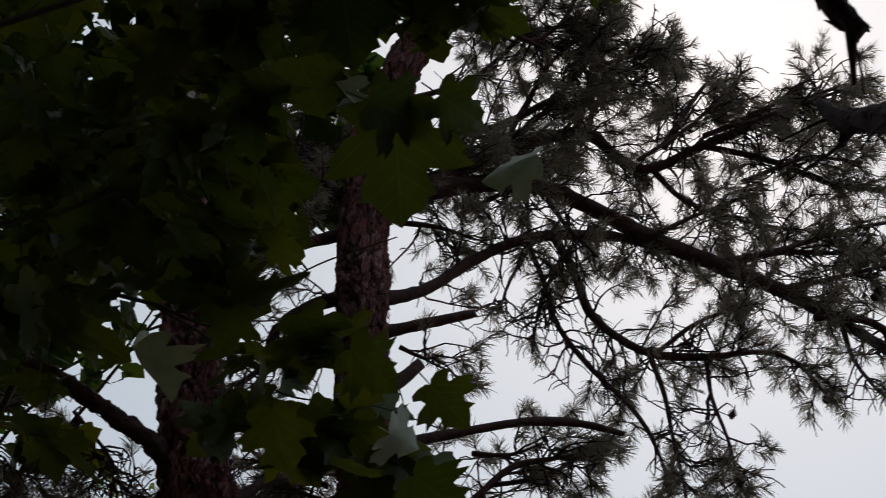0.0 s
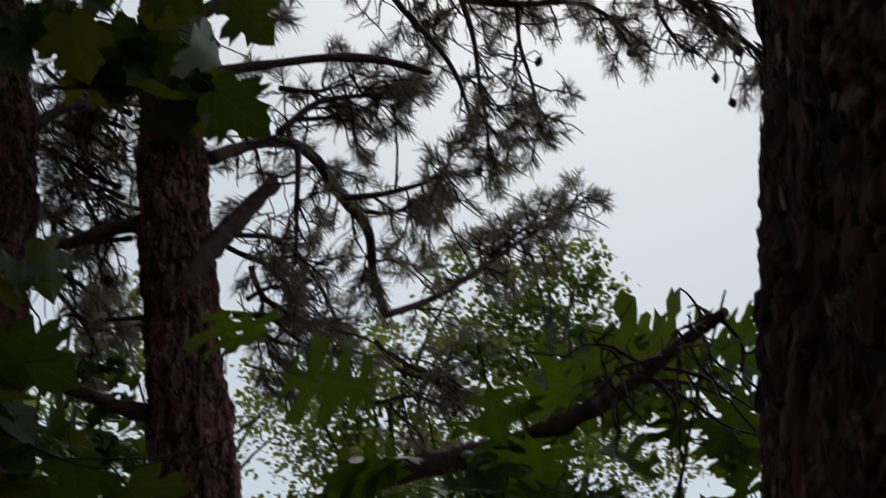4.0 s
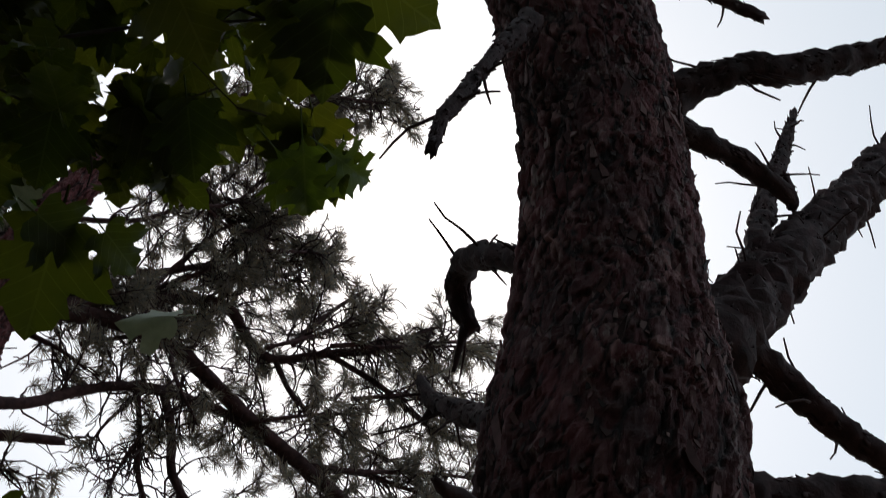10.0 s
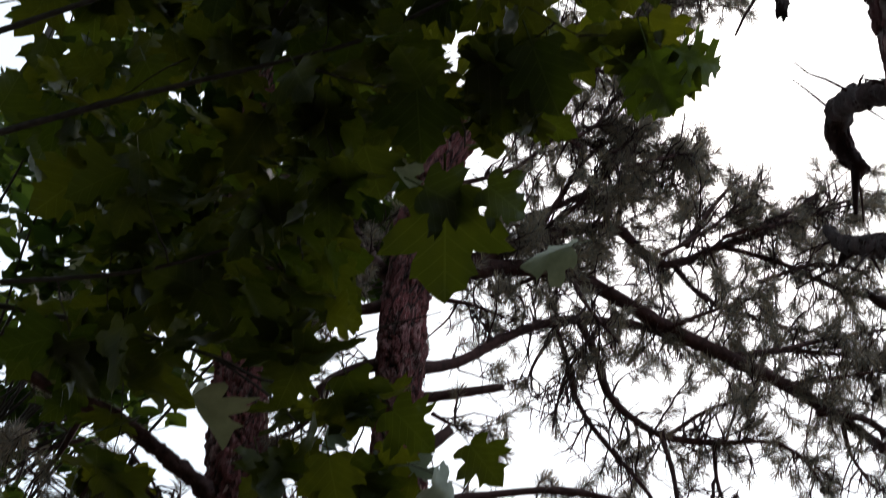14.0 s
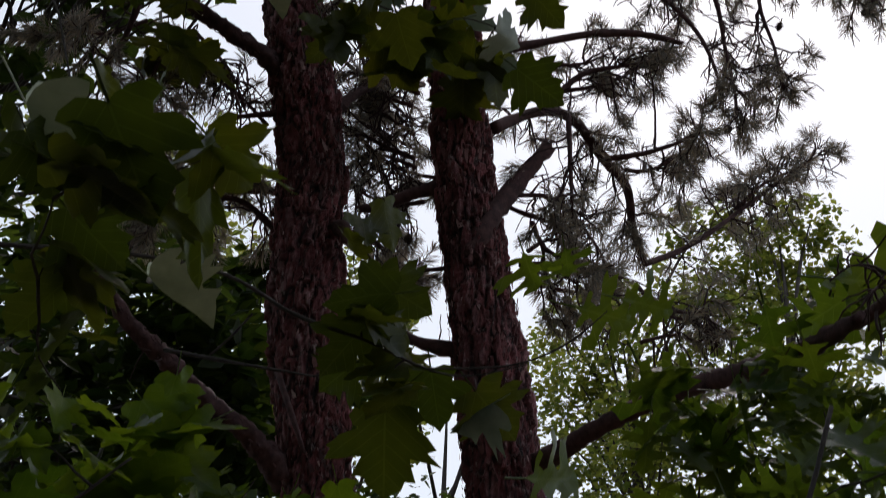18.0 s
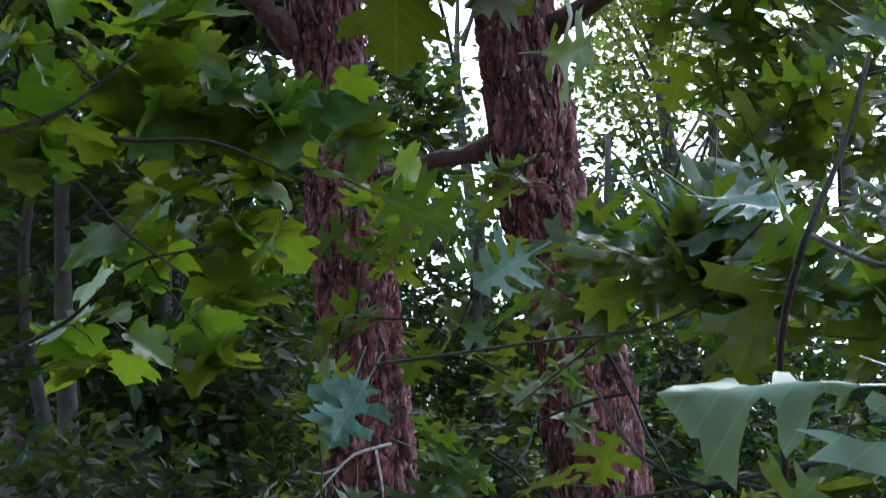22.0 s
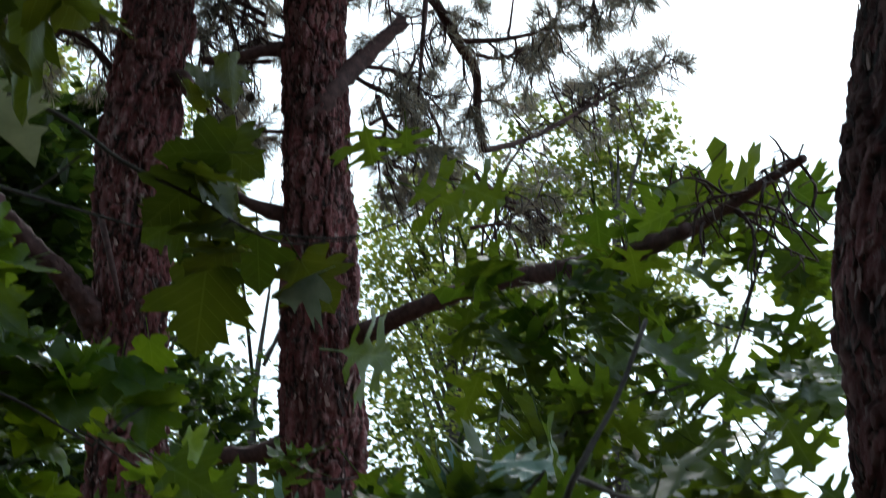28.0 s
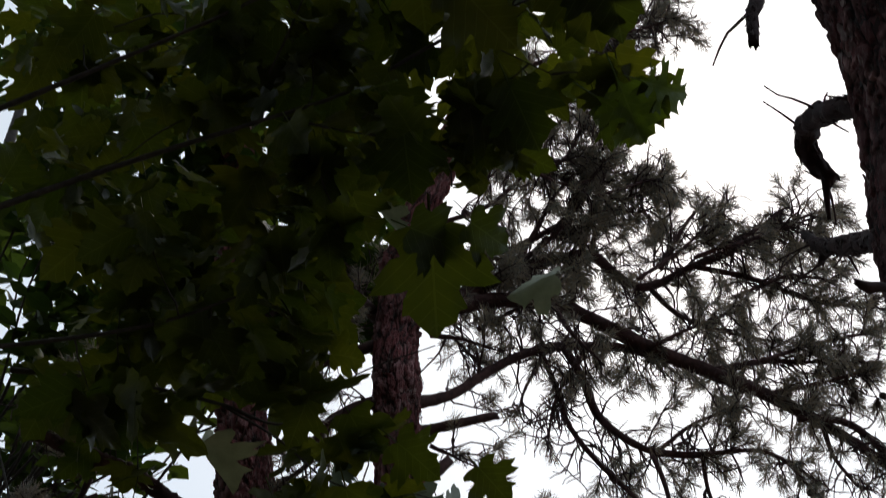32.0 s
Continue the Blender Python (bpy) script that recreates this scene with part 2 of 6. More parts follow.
# Lighter copy for the undergrowth, with sunlight painted into the colour.
SUNLIT_LEAF = leaf_material("sunlit_undergrowth_leaf", (0.032, 0.058, 0.014), (0.12, 0.17, 0.018), 0.5, 0.5, veins=False)
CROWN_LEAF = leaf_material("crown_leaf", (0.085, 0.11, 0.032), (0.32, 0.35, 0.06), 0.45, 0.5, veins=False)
NEEDLE = leaf_material("pine_needle", (0.265, 0.222, 0.202), (0.295, 0.246, 0.218), 0.45, 0.4, veins=False)
CONE = plain_bark("pine_cone", (0.035, 0.025, 0.02), (0.12, 0.08, 0.06), 120)
LITTER = plain_bark("leaf_litter", (0.06, 0.04, 0.025), (0.2, 0.14, 0.08), 9)


# ---- building blocks ----
def base_of(name, x, y, z=0.0):
    ob = new(name)
    ob.location = (x, y, z)
    ob.empty_display_size = 0.2
    return ob


def attach(ob, parent):
    ob.parent = parent
    if parent.parent is None and parent.type == "EMPTY":
        ob.matrix_parent_inverse = Matrix.Translation(-Vector(parent.location))
    return ob


def mesh_of(name, verts, faces, material, smooth=True):
    me = bpy.data.meshes.new(name)
    me.from_pydata(verts, [], faces)
    me.materials.append(material)
    if smooth:
        me.polygons.foreach_set("use_smooth", [True] * len(me.polygons))
    me.update()
    return me


def part(name, geometry, material, parent, label="", smooth=True):
    verts, faces = geometry
    ob = new(name, mesh_of(name, verts, faces, material, smooth))
    attach(ob, parent)
    return tagged(ob, label)


def spline(points, step):
    """Catmull-Rom through points with a radius as their fourth number."""
    P = [np.array(p, float) for p in points]
    P = [2 * P[0] - P[1]] + P + [2 * P[-1] - P[-2]]
    res = []
    for i in range(1, len(P) - 2):
        a, b, c, d = P[i - 1:i + 3]
        n = max(2, int(np.linalg.norm(c[:3] - b[:3]) / step))
        for k in range(n):
            t = k / n
            res.append(0.5 * (2 * b + (c - a) * t + (2 * a - 5 * b + 4 * c - d) * t * t + (3 * b - a - 3 * c + d) * t ** 3))
    res.append(P[-2])
    return np.array(res)


def tube(geometry, pts, sides=8, rough=0.0, rng=random, broken=False):
    """Adds a swept tube to (verts, faces); rough: bark lumps as a share of the radius."""
    verts, faces = geometry
    pts = np.asarray(pts, float)
    tang = np.gradient(pts[:, :3], axis=0)
    tang /= np.linalg.norm(tang, axis=1)[:, None] + 1e-9
    ref = np.array([0.31, 0.17, 0.93]) if abs(tang[0][2]) < 0.8 else np.array([0.9, 0.3, 0.1])
    start = len(verts)
    ang = np.arange(sides) * 2 * np.pi / sides
    for i, (p, t) in enumerate(zip(pts, tang)):
        u = np.cross(t, ref)
        u /= np.linalg.norm(u)
        v = np.cross(t, u)
        for k, a in enumerate(ang):
            r = max(p[3], 0.0006)
            if rough:
                at = (p[:3] + r * (math.cos(a) * u + math.sin(a) * v)) * 38
                r *= 1 + rough * 0.7 * (rng.random() - 0.4) + rough * 1.1 * noise.noise(tuple(at))
            q = p[:3] + r * (math.cos(a) * u + math.sin(a) * v)
            if broken and i == len(pts) - 1:
                q = q + t * r * rng.uniform(-0.5, 1.2)
            verts.append(tuple(q))
    n = len(pts)
    for i in range(n - 1):
        for k in range(sides):
            a, b = start + i * sides + k, start + i * sides + (k + 1) % sides
            faces.append((a, b, b + sides, a + sides))
    faces.append(tuple(start + (n - 1) * sides + k for k in range(sides)))
    faces.append(tuple(start + k for k in reversed(range(sides))))
    return geometry


def unit(v):
    v = np.asarray(v, float)
    return v / (np.linalg.norm(v) + 1e-9)


def wander(rng, start, direction, length, r0, r1, bend=0.35, droop=0.0, n=6):
    """A crooked twig: rows of x, y, z, radius."""
    p, d, rows = np.array(start, float), unit(direction), []
    for i in range(n + 1):
        rows.append((*p, r0 + (r1 - r0) * i / n))
        d = unit(d + bend * np.array([rng.gauss(0, 1), rng.gauss(0, 1), rng.gauss(0, 1)]) * 0.6 + np.array([0, 0, -droop]))
        p = p + d * length / n
    return rows


def tuft(store, rng, at, direction, count, length, spread=1.0):
    """A brush of needles: slim blades set all round the last hand's breadth of a shoot."""
    d = unit(direction)
    u = unit(np.cross(d, (0.3, 0.5, 0.8)))
    v = np.cross(d, u)
    verts, faces = store
    reach = 0.06 * spread
    for _ in range(count):
        f = rng.random()
        a, s = rng.random() * 6.283, (1.5 - 0.75 * f) * rng.uniform(0.6, 1.2)
        way = unit(d + s * (math.cos(a) * u + math.sin(a) * v))
        L = length * rng.uniform(0.7, 1.1)
        p = np.array(at) - d * reach * (1 - f)
        side = unit(np.cross(way, (rng.random() - 0.5, rng.random() - 0.5, rng.random() - 0.5))) * 0.0013
        i = len(verts)
        m = p + way * L * 0.6
        verts += [tuple(p - side * 0.7), tuple(p + side * 0.7), tuple(m + side), tuple(m - side), tuple(p + way * L + np.array([0, 0, -0.004]))]
        faces += [(i, i + 1, i + 2, i + 3), (i + 3, i + 2, i + 4)]


# ---- pines ----
def trunk_mesh(name, rows, z0, z1, dz, sides, plate_w, plate_h, depth, seed, chip_w, ragged, bark):
    """Trunk with raised bark plates between furrows; rows of z, x, y, radius."""
    rows = np.array(rows)
    zs = np.arange(z0, z1, dz)
    cx, cy, cr = (np.interp(zs, rows[:, 0], rows[:, k]) for k in (1, 2, 3))
    verts, plate, tone = [], [], []
    for z, x, y, r in zip(zs, cx, cy, cr):
        for k in range(sides):
            a = 2 * math.pi * k / sides
            c, s = math.cos(a), math.sin(a)
            w = noise.noise((c * r * 14, s * r * 14, z * 9 + seed)) * (0.7 + 0.2 * ragged)
            w2 = noise.noise((c * r * 45, s * r * 45, z * 30 + seed)) * (0.35 + 0.25 * ragged)
            q = (c * r / plate_w + w + w2, s * r / plate_w - w + w2, z / plate_h + seed + w * 0.5 + w2)
            dist, cells = noise.voronoi(q)
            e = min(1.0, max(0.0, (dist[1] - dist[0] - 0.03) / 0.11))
            big = noise.cell(Vector(cells[0]) * 7.13)
            q2 = (c * r / chip_w + w2 * 2, s * r / chip_w - w2 * 2, z / (chip_w * 3.0) + seed + w * 2)
            dist2, cells2 = noise.voronoi(q2)
            cell = noise.cell(Vector(cells2[0]) * 5.31)
            chip = min(1.0, max(0.0, (dist2[1] - dist2[0]) / 0.12))
            fine = noise.noise((c * r * 110, s * r * 110, z * 70 + seed))
            lump = noise.noise((c * r * 5, s * r * 5, z * 2.5 + seed))
            rag = noise.noise((c * r * 170, s * r * 170, z * 60 + seed))
            h = depth * (e * (0.35 + (0.6 - 0.2 * ragged) * big) + 0.27 * cell * min(1.0, chip * 2) - 0.65) + 0.22 * depth * fine + 0.2 * depth * rag + 0.003 * ragged + (0.06 - 0.02 * ragged) * r * lump
            verts.append((x + c * (r + h), y + s * (r + h), z))
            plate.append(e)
            tone.append(min(1.0, max(0.0, e * min(1.0, chip * 2) * (cell - 0.3 + 0.5 * rag) * 1.1 * max(0.0, 0.6 + 1.3 * lump))))
    faces = []
    for i in range(len(zs) - 1):
        for k in range(sides):
            a, b = i * sides + k, i * sides + (k + 1) % sides
            faces.append((a, b, b + sides, a + sides))
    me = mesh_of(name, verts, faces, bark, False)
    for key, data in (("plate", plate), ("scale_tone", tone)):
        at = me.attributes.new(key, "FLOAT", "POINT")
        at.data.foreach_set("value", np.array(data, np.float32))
    return me, (zs, cx, cy, cr)


def flake(verts, faces, at, out, along, size, rng):
    """One curled scale of bark, lifted at one end."""
    out, along = unit(out), unit(along)
    side = np.cross(along, out)
    lift = rng.uniform(0.3, 0.6) if rng.random() < 0.08 else rng.uniform(0.02, 0.5) ** 1.6
    w, h = size * rng.uniform(0.3, 0.55), size * rng.uniform(0.8, 1.5)
    i = len(verts)
    for u, v, e in ((-1, -0.5, 0), (1, -0.5, 0), (1.1 * rng.uniform(0.6, 1), 0.1, 0.3), (0.4 * rng.uniform(-1, 1), 0.6, 1), (-1.1 * rng.uniform(0.6, 1), 0.15, 0.35)):
        p = at + side * w * u * 0.5 + along * h * v + out * (e * lift * h * 0.6)
        verts.append(tuple(p))
    for k in range(5):
        verts.append(tuple(np.array(verts[i + k]) - out * (0.12 * size) + along * 0.05 * size))
    faces += [(i, i + 1, i + 2, i + 4), (i + 4, i + 2, i + 3), (i + 9, i + 7, i + 6, i + 5), (i + 8, i + 7, i + 9)]
    faces += [(i + k, i + 5 + k, i + 5 + (k + 1) % 5, i + (k + 1) % 5) for k in range(5)]


def bark_plates(parent, trunk, profile, zrange, arange, count, rng, size, small, sink, plate_bark=PLATE_BARK, scale_bark_of=SCALE_BARK):
    """Loose flaking plates of bark on a few shared meshes, and the small scales between them joined."""
    meshes = []
    for v in range(8):
        verts, faces = [], []
        flake(verts, faces, np.zeros(3), (0, 1, 0), (0.15 * rng.uniform(-1, 1), 0, rng.choice((-1, 1, 1))), 1.0, rng)
        meshes.append(mesh_of("bark_plate", verts, faces, plate_bark, False))
    zs, cx, cy, cr = profile
    for _ in range(count):
        z, a = rng.uniform(*zrange), rng.uniform(*arange)
        x, y, r = (float(np.interp(z, zs, q)) for q in (cx, cy, cr))
        s = size * rng.uniform(0.5, 1.3)
        ob = new("bark_plate", rng.choice(meshes))
        attach(ob, parent)
        out = Matrix.Rotation(a - math.pi / 2, 4, "Z") @ pose(0, 0, 0, rng.uniform(-8, 8), rng.uniform(-25, 25), rng.uniform(-15, 15))
        ob.matrix_basis = Matrix.Translation((x + math.cos(a) * (r - sink), y + math.sin(a) * (r - sink), z)) @ out @ Matrix.Diagonal((s, s * 0.8, s * rng.uniform(0.8, 1.6), 1))
    verts, faces = [], []
    for _ in range(small):
        z, a = rng.uniform(*zrange), rng.uniform(*arange)
        x, y, r = (float(np.interp(z, zs, q)) for q in (cx, cy, cr))
        out = np.array([math.cos(a), math.sin(a), 0.0])
        flake(verts, faces, np.array([x, y, z]) + out * (r - sink), out, (rng.gauss(0, 0.25), rng.gauss(0, 0.25), rng.choice((-1, 1))), size * rng.uniform(0.25, 0.65), rng)
    ob = part("loose_bark", (verts, faces), scale_bark_of, trunk, "small loose scales of bark", False)
    ob["kind"] = "stuff"


def limb(tree, kind, pts, rng, needle_count=66, needle=0.058):
    """One limb of a pine with its side twigs and, where alive, its needles."""
    thick = pts[0][3]
    label = {"stub": "short broken dead branch stub", "hook": "bent dead hooked branch with flaking bark", "spike": "splintered dead upright snag",
             "twigstub": "thin dead twig stub", "deadwood": "pale barkless dead twig", "dead": "bare dead branch with fine curled twigs"}.get(kind, "")
    ragged = kind in ("hook", "arm", "spike") or pts[0][1] < 2.2 and kind == "stub"
    g = tube(([], []), spline(pts, 0.011 if ragged else 0.025 if thick > 0.02 else 0.04), 18 if ragged else 12 if thick > 0.03 else 8, 0.42 if ragged else 0.3 if kind in ("stub", "low") else 0.16, rng, kind in ("stub", "hook", "spike", "twigstub"))
    if ragged:
        for p, q in zip(spline(pts, 0.004)[:-1], spline(pts, 0.004)[1:]):
            for _ in range(2):
                out = unit(np.cross(q[:3] - p[:3], (rng.gauss(0, 1), rng.gauss(0, 1), rng.gauss(0, 1))))
                flake(*g, p[:3] + out * p[3] * 1.02, out, (q[:3] - p[:3]) * rng.choice((-1, 1)) + out * 0.0005, rng.uniform(0.006, 0.017), rng)
    name = "branch_stub" if kind in ("stub", "hook", "spike", "twigstub") else "limb"
    ob = part(name, g, DEAD_WOOD if kind == "deadwood" else SHADED_LIMB_BARK if pts[0][1] < 2.2 else LIMB_BARK, tree, label)
    line = spline(pts, 0.02)
    twigs, needles = ([], []), ([], [])
    length = float(np.sum(np.linalg.norm(np.diff(line[:, :3], axis=0), axis=1)))
    if kind in ("live", "dead", "low"):
        number = int(length * (29 if kind == "live" else 24 if kind == "dead" else 3)) + 1
        for _ in range(number):
            i = int(len(line) * (0.1 + 0.9 * rng.random() ** 0.8))
            i = min(max(i, 1), len(line) - 2)
            t = unit(line[i + 1, :3] - line[i - 1, :3])
            side = unit(np.array([rng.gauss(0, 1), rng.gauss(0, 1), rng.gauss(0, 0.8)]))
            way = unit(t * 0.7 + side)
            L = rng.uniform(0.14, 0.36) * (1.0 - 0.6 * (i / len(line)) ** 2) * (1.0 if kind == "live" else 0.75)
            tw = wander(rng, line[i, :3], way, L, 0.0048, 0.0022, 0.42, 0.06 if kind == "live" else 0.16, 7)
            tube(twigs, tw, 4)
            live = kind == "live" and rng.random() < 0.74
            if live:
                tuft(needles, rng, tw[-1][:3], np.array(tw[-1][:3]) - np.array(tw[-3][:3]), needle_count, needle)
            for _ in range(rng.randint(3, 5)):
                j = rng.randint(1, 6)
                b = wander(rng, tw[j][:3], unit(np.array(tw[j + 1][:3]) - np.array(tw[j][:3])) + 0.9 * np.array([rng.gauss(0, 1), rng.gauss(0, 1), rng.gauss(0, 1) - 0.2]), rng.uniform(0.045, 0.13), 0.003, 0.0017, 0.55, 0.06, 4)
                tube(twigs, b, 3)
                if live and j > 2 and rng.random() < 0.75:
                    tuft(needles, rng, b[-1][:3], np.array(b[-1][:3]) - np.array(b[-3][:3]), needle_count * 2 // 3, needle * 0.9)
        if kind == "live":
            tuft(needles, rng, line[-2, :3], line[-2, :3] - line[-5, :3], needle_count, needle)
    elif kind in ("arm", "hook", "spike", "stub") :
        for _ in range(int(length * (14 if kind != "stub" else 7)) + 1):
            i = rng.randint(2, len(line) - 2)
            side = unit(np.array([rng.gauss(0, 1), rng.gauss(0, 1), rng.gauss(0, 1)]))
            tube(twigs, wander(rng, line[i, :3], side, rng.uniform(0.03, 0.11) + line[i, 3], 0.003, 0.0012, 0.3, 0.02, 4), 4)
    if twigs[0]:
        part("twig_spray", twigs, TWIG_BARK, ob)["kind"] = "stuff"
    if needles[0]:
        part("needle_spray", needles, NEEDLE, ob, "grey-green pine needle tufts", False)["kind"] = "stuff"
    return ob


def pine(rows, label, limbs, seed, dz, sides, plate_w, plate_h, depth, z1, chip_w=0.019, ragged=0.0, bark=BARK):
    rng = random.Random(seed)
    tree = tagged(base_of("pine_tree", rows[0][1], rows[0][2]), label, "pine tree", "pines")
    me, profile = trunk_mesh("trunk", rows, 0.5, abs(z1), dz, sides, plate_w, plate_h, depth, seed * 3.7, chip_w, ragged, bark)
    trunk = attach(new("trunk", me), tree)
    part("trunk_top", tube(([], []), spline([(*[float(np.interp(z, [q[0] for q in rows], [q[k] for q in rows])) for k in (1, 2)], z, float(np.interp(z, [q[0] for q in rows], [q[3] for q in rows]))) for z in (abs(z1) - 0.1, abs(z1) + 0.6, abs(z1) + 1.6, rows[-1][0] + (2.5 if z1 < 6 else 0.0))], 0.1), 24, 0.1, rng), LIMB_BARK, tree)
    part("trunk_foot", tube(([], []), spline([(rows[0][1], rows[0][2], -0.1, rows[0][3] * 1.3), (rows[0][1], rows[0][2], 0.3, rows[0][3] * 1.08), (float(np.interp(0.52, profile[0], profile[1])), rows[0][2], 0.52, float(profile[3][0]) * 0.97)], 0.06), 40, 0.08, rng), LIMB_BARK, tree)
    for kind, pts in limbs:
        limb(tree, kind, pts, rng)
    return tree, trunk, profile, rng


LIMBS_A = [
    ("arm", [(-0.649, 4.275, 4.131, 0.04), (-0.73, 4.2, 4.18, 0.028), (-0.847, 4.125, 4.238, 0.026), (-0.97, 4.05, 4.296, 0.025), (-1.095, 3.975, 4.322, 0.022), (-1.32, 3.85, 4.351, 0.018)]),
    ("twigstub", [(-0.667, 4.275, 3.988, 0.014), (-0.751, 4.225, 3.954, 0.009), (-0.85, 4.175, 3.917, 0.007)]),
    ("arm", [(-0.613, 4.275, 2.714, 0.048), (-0.72, 4.175, 2.824, 0.031), (-0.845, 4.1, 2.917, 0.028), (-0.968, 4.025, 3.037, 0.027), (-1.055, 3.95, 3.112, 0.022), (-1.15, 3.9, 3.26, 0.016)]),
    ("stub", [(-0.501, 4.3, 3.987, 0.026), (-0.429, 4.4, 4.125, 0.017), (-0.335, 4.6, 4.286, 0.015), (-0.197, 4.8, 4.4, 0.012)]),
    ("stub", [(-0.493, 4.25, 3.536, 0.028), (-0.445, 4.2, 3.517, 0.025), (-0.427, 4.15, 3.446, 0.017)]),
    ("dead", [(-1.069, 4.1, 4.391, 0.013), (-1.242, 4.05, 4.479, 0.011), (-1.367, 4.05, 4.554, 0.009)]),
    ("live", [(-1.117, 4.1, 4.396, 0.015), (-1.182, 4.15, 4.226, 0.01), (-1.242, 4.15, 4.116, 0.008)]),
    ("live", [(-1.046, 4.5, 4.374, 0.009), (-1.149, 4.4, 4.198, 0.008), (-1.214, 4.3, 4.095, 0.006)]),
    ("dead", [(-1.071, 4.25, 4.243, 0.008), (-0.952, 4.25, 4.186, 0.006), (-0.844, 4.2, 4.101, 0.005), (-0.786, 4.2, 3.95, 0.004)]),
    ("live", [(-0.684, 4.6, 3.857, 0.012), (-0.878, 4.6, 3.859, 0.01), (-1.067, 4.6, 3.818, 0.008), (-1.247, 4.6, 3.885, 0.005)]),
    ("live", [(-0.634, 4.5, 4.185, 0.012), (-0.477, 4.8, 4.283, 0.009), (-0.333, 4.9, 4.239, 0.007), (-0.184, 5, 4.193, 0.004)]),
    ("live", [(-0.542, 4.6, 3.73, 0.01), (-0.418, 4.8, 3.761, 0.008), (-0.298, 4.9, 3.72, 0.006)]),
    ("live", [(-0.666, 4.4, 3.59, 0.014), (-0.825, 4.4, 3.73, 0.01), (-1.025, 4.4, 3.702, 0.008), (-1.163, 4.4, 3.636, 0.005)]),
    ("live", [(-0.703, 4.5, 3.805, 0.012), (-0.861, 4.6, 3.904, 0.009), (-1.004, 4.6, 3.931, 0.007), (-1.197, 4.6, 4.075, 0.005)]),
    ("live", [(-0.671, 4.3, 5.271, 0.018), (-0.858, 4.3, 5.132, 0.012), (-1.103, 4.3, 4.999, 0.009), (-1.339, 4.3, 4.87, 0.006)]),
    ("live", [(-0.66, 4.3, 5.511, 0.018), (-0.95, 4.4, 5.61, 0.012), (-1.242, 4.4, 5.775, 0.009), (-1.576, 4.4, 5.847, 0.006)]),
    ("live", [(-0.622, 4.3, 5.666, 0.016), (-0.456, 4.5, 5.888, 0.01), (-0.318, 4.6, 6.156, 0.007)]),
    ("live", [(-0.636, 4.4, 5.269, 0.014), (-0.51, 4.7, 5.615, 0.009), (-0.371, 4.8, 5.667, 0.006)]),
    ('deadwood', [(-0.37, 4.12, 1.533, 0.0046), (-0.463, 4, 1.508, 0.0039), (-0.513, 3.95, 1.46, 0.0033), (-0.575, 3.9, 1.389, 0.002)]),
    ('deadwood', [(-0.412, 4.12, 1.516, 0.0039), (-0.392, 4.05, 1.419, 0.0033), (-0.385, 4.03, 1.36, 0.0026), (-0.342, 4, 1.315, 0.002)]),
    ('deadwood', [(-0.502, 3.97, 1.477, 0.0026), (-0.542, 3.95, 1.462, 0.002), (-0.583, 3.93, 1.472, 0.0013)]),
    ("twigstub", [(-0.632, 4.1, 3.001, 0.01), (-0.583, 4.05, 2.856, 0.009), (-0.542, 4.05, 2.731, 0.006)]),
    ("live", [(-0.476, 4.6, 4.61, 0.008), (-0.409, 4.7, 4.477, 0.006), (-0.296, 4.7, 4.334, 0.004)]),
    ("live", [(-0.404, 4.7, 4.098, 0.008), (-0.339, 4.8, 4.295, 0.006), (-0.267, 4.8, 4.543, 0.004)]),
    ("dead", [(-0.493, 4.5, 4.351, 0.008), (-0.371, 4.6, 4.273, 0.006), (-0.243, 4.6, 4.139, 0.004)]),
    ("live", [(-0.728, 4.4, 4.013, 0.008), (-0.838, 4.4, 4.142, 0.006), (-1.011, 4.4, 4.273, 0.004)]),
    ("live", [(-1.078, 4.25, 4.223, 0.008), (-1.126, 4.25, 4.045, 0.006), (-1.154, 4.25, 3.876, 0.004)]),
    ("live", [(-1.123, 4.2, 4.325, 0.008), (-1.268, 4.2, 4.275, 0.006), (-1.427, 4.2, 4.316, 0.004)]),
    ("dead", [(-0.965, 4.2, 4.285, 0.007), (-0.83, 4.2, 4.111, 0.005), (-0.775, 4.2, 3.963, 0.003)]),
    ("live", [(-0.404, 4.6, 4.053, 0.008), (-0.336, 4.7, 3.942, 0.006), (-0.261, 4.7, 3.821, 0.004)]),
    ("dead", [(-0.453, 4.5, 3.843, 0.007), (-0.358, 4.6, 3.814, 0.005), (-0.238, 4.6, 3.891, 0.003)]),
    ("live", [(-0.417, 4.6, 3.624, 0.008), (-0.328, 4.6, 3.512, 0.006), (-0.273, 4.6, 3.403, 0.004)]),
    ("live", [(-0.85, 4.4, 3.948, 0.007), (-0.773, 4.4, 3.833, 0.005)]),
]
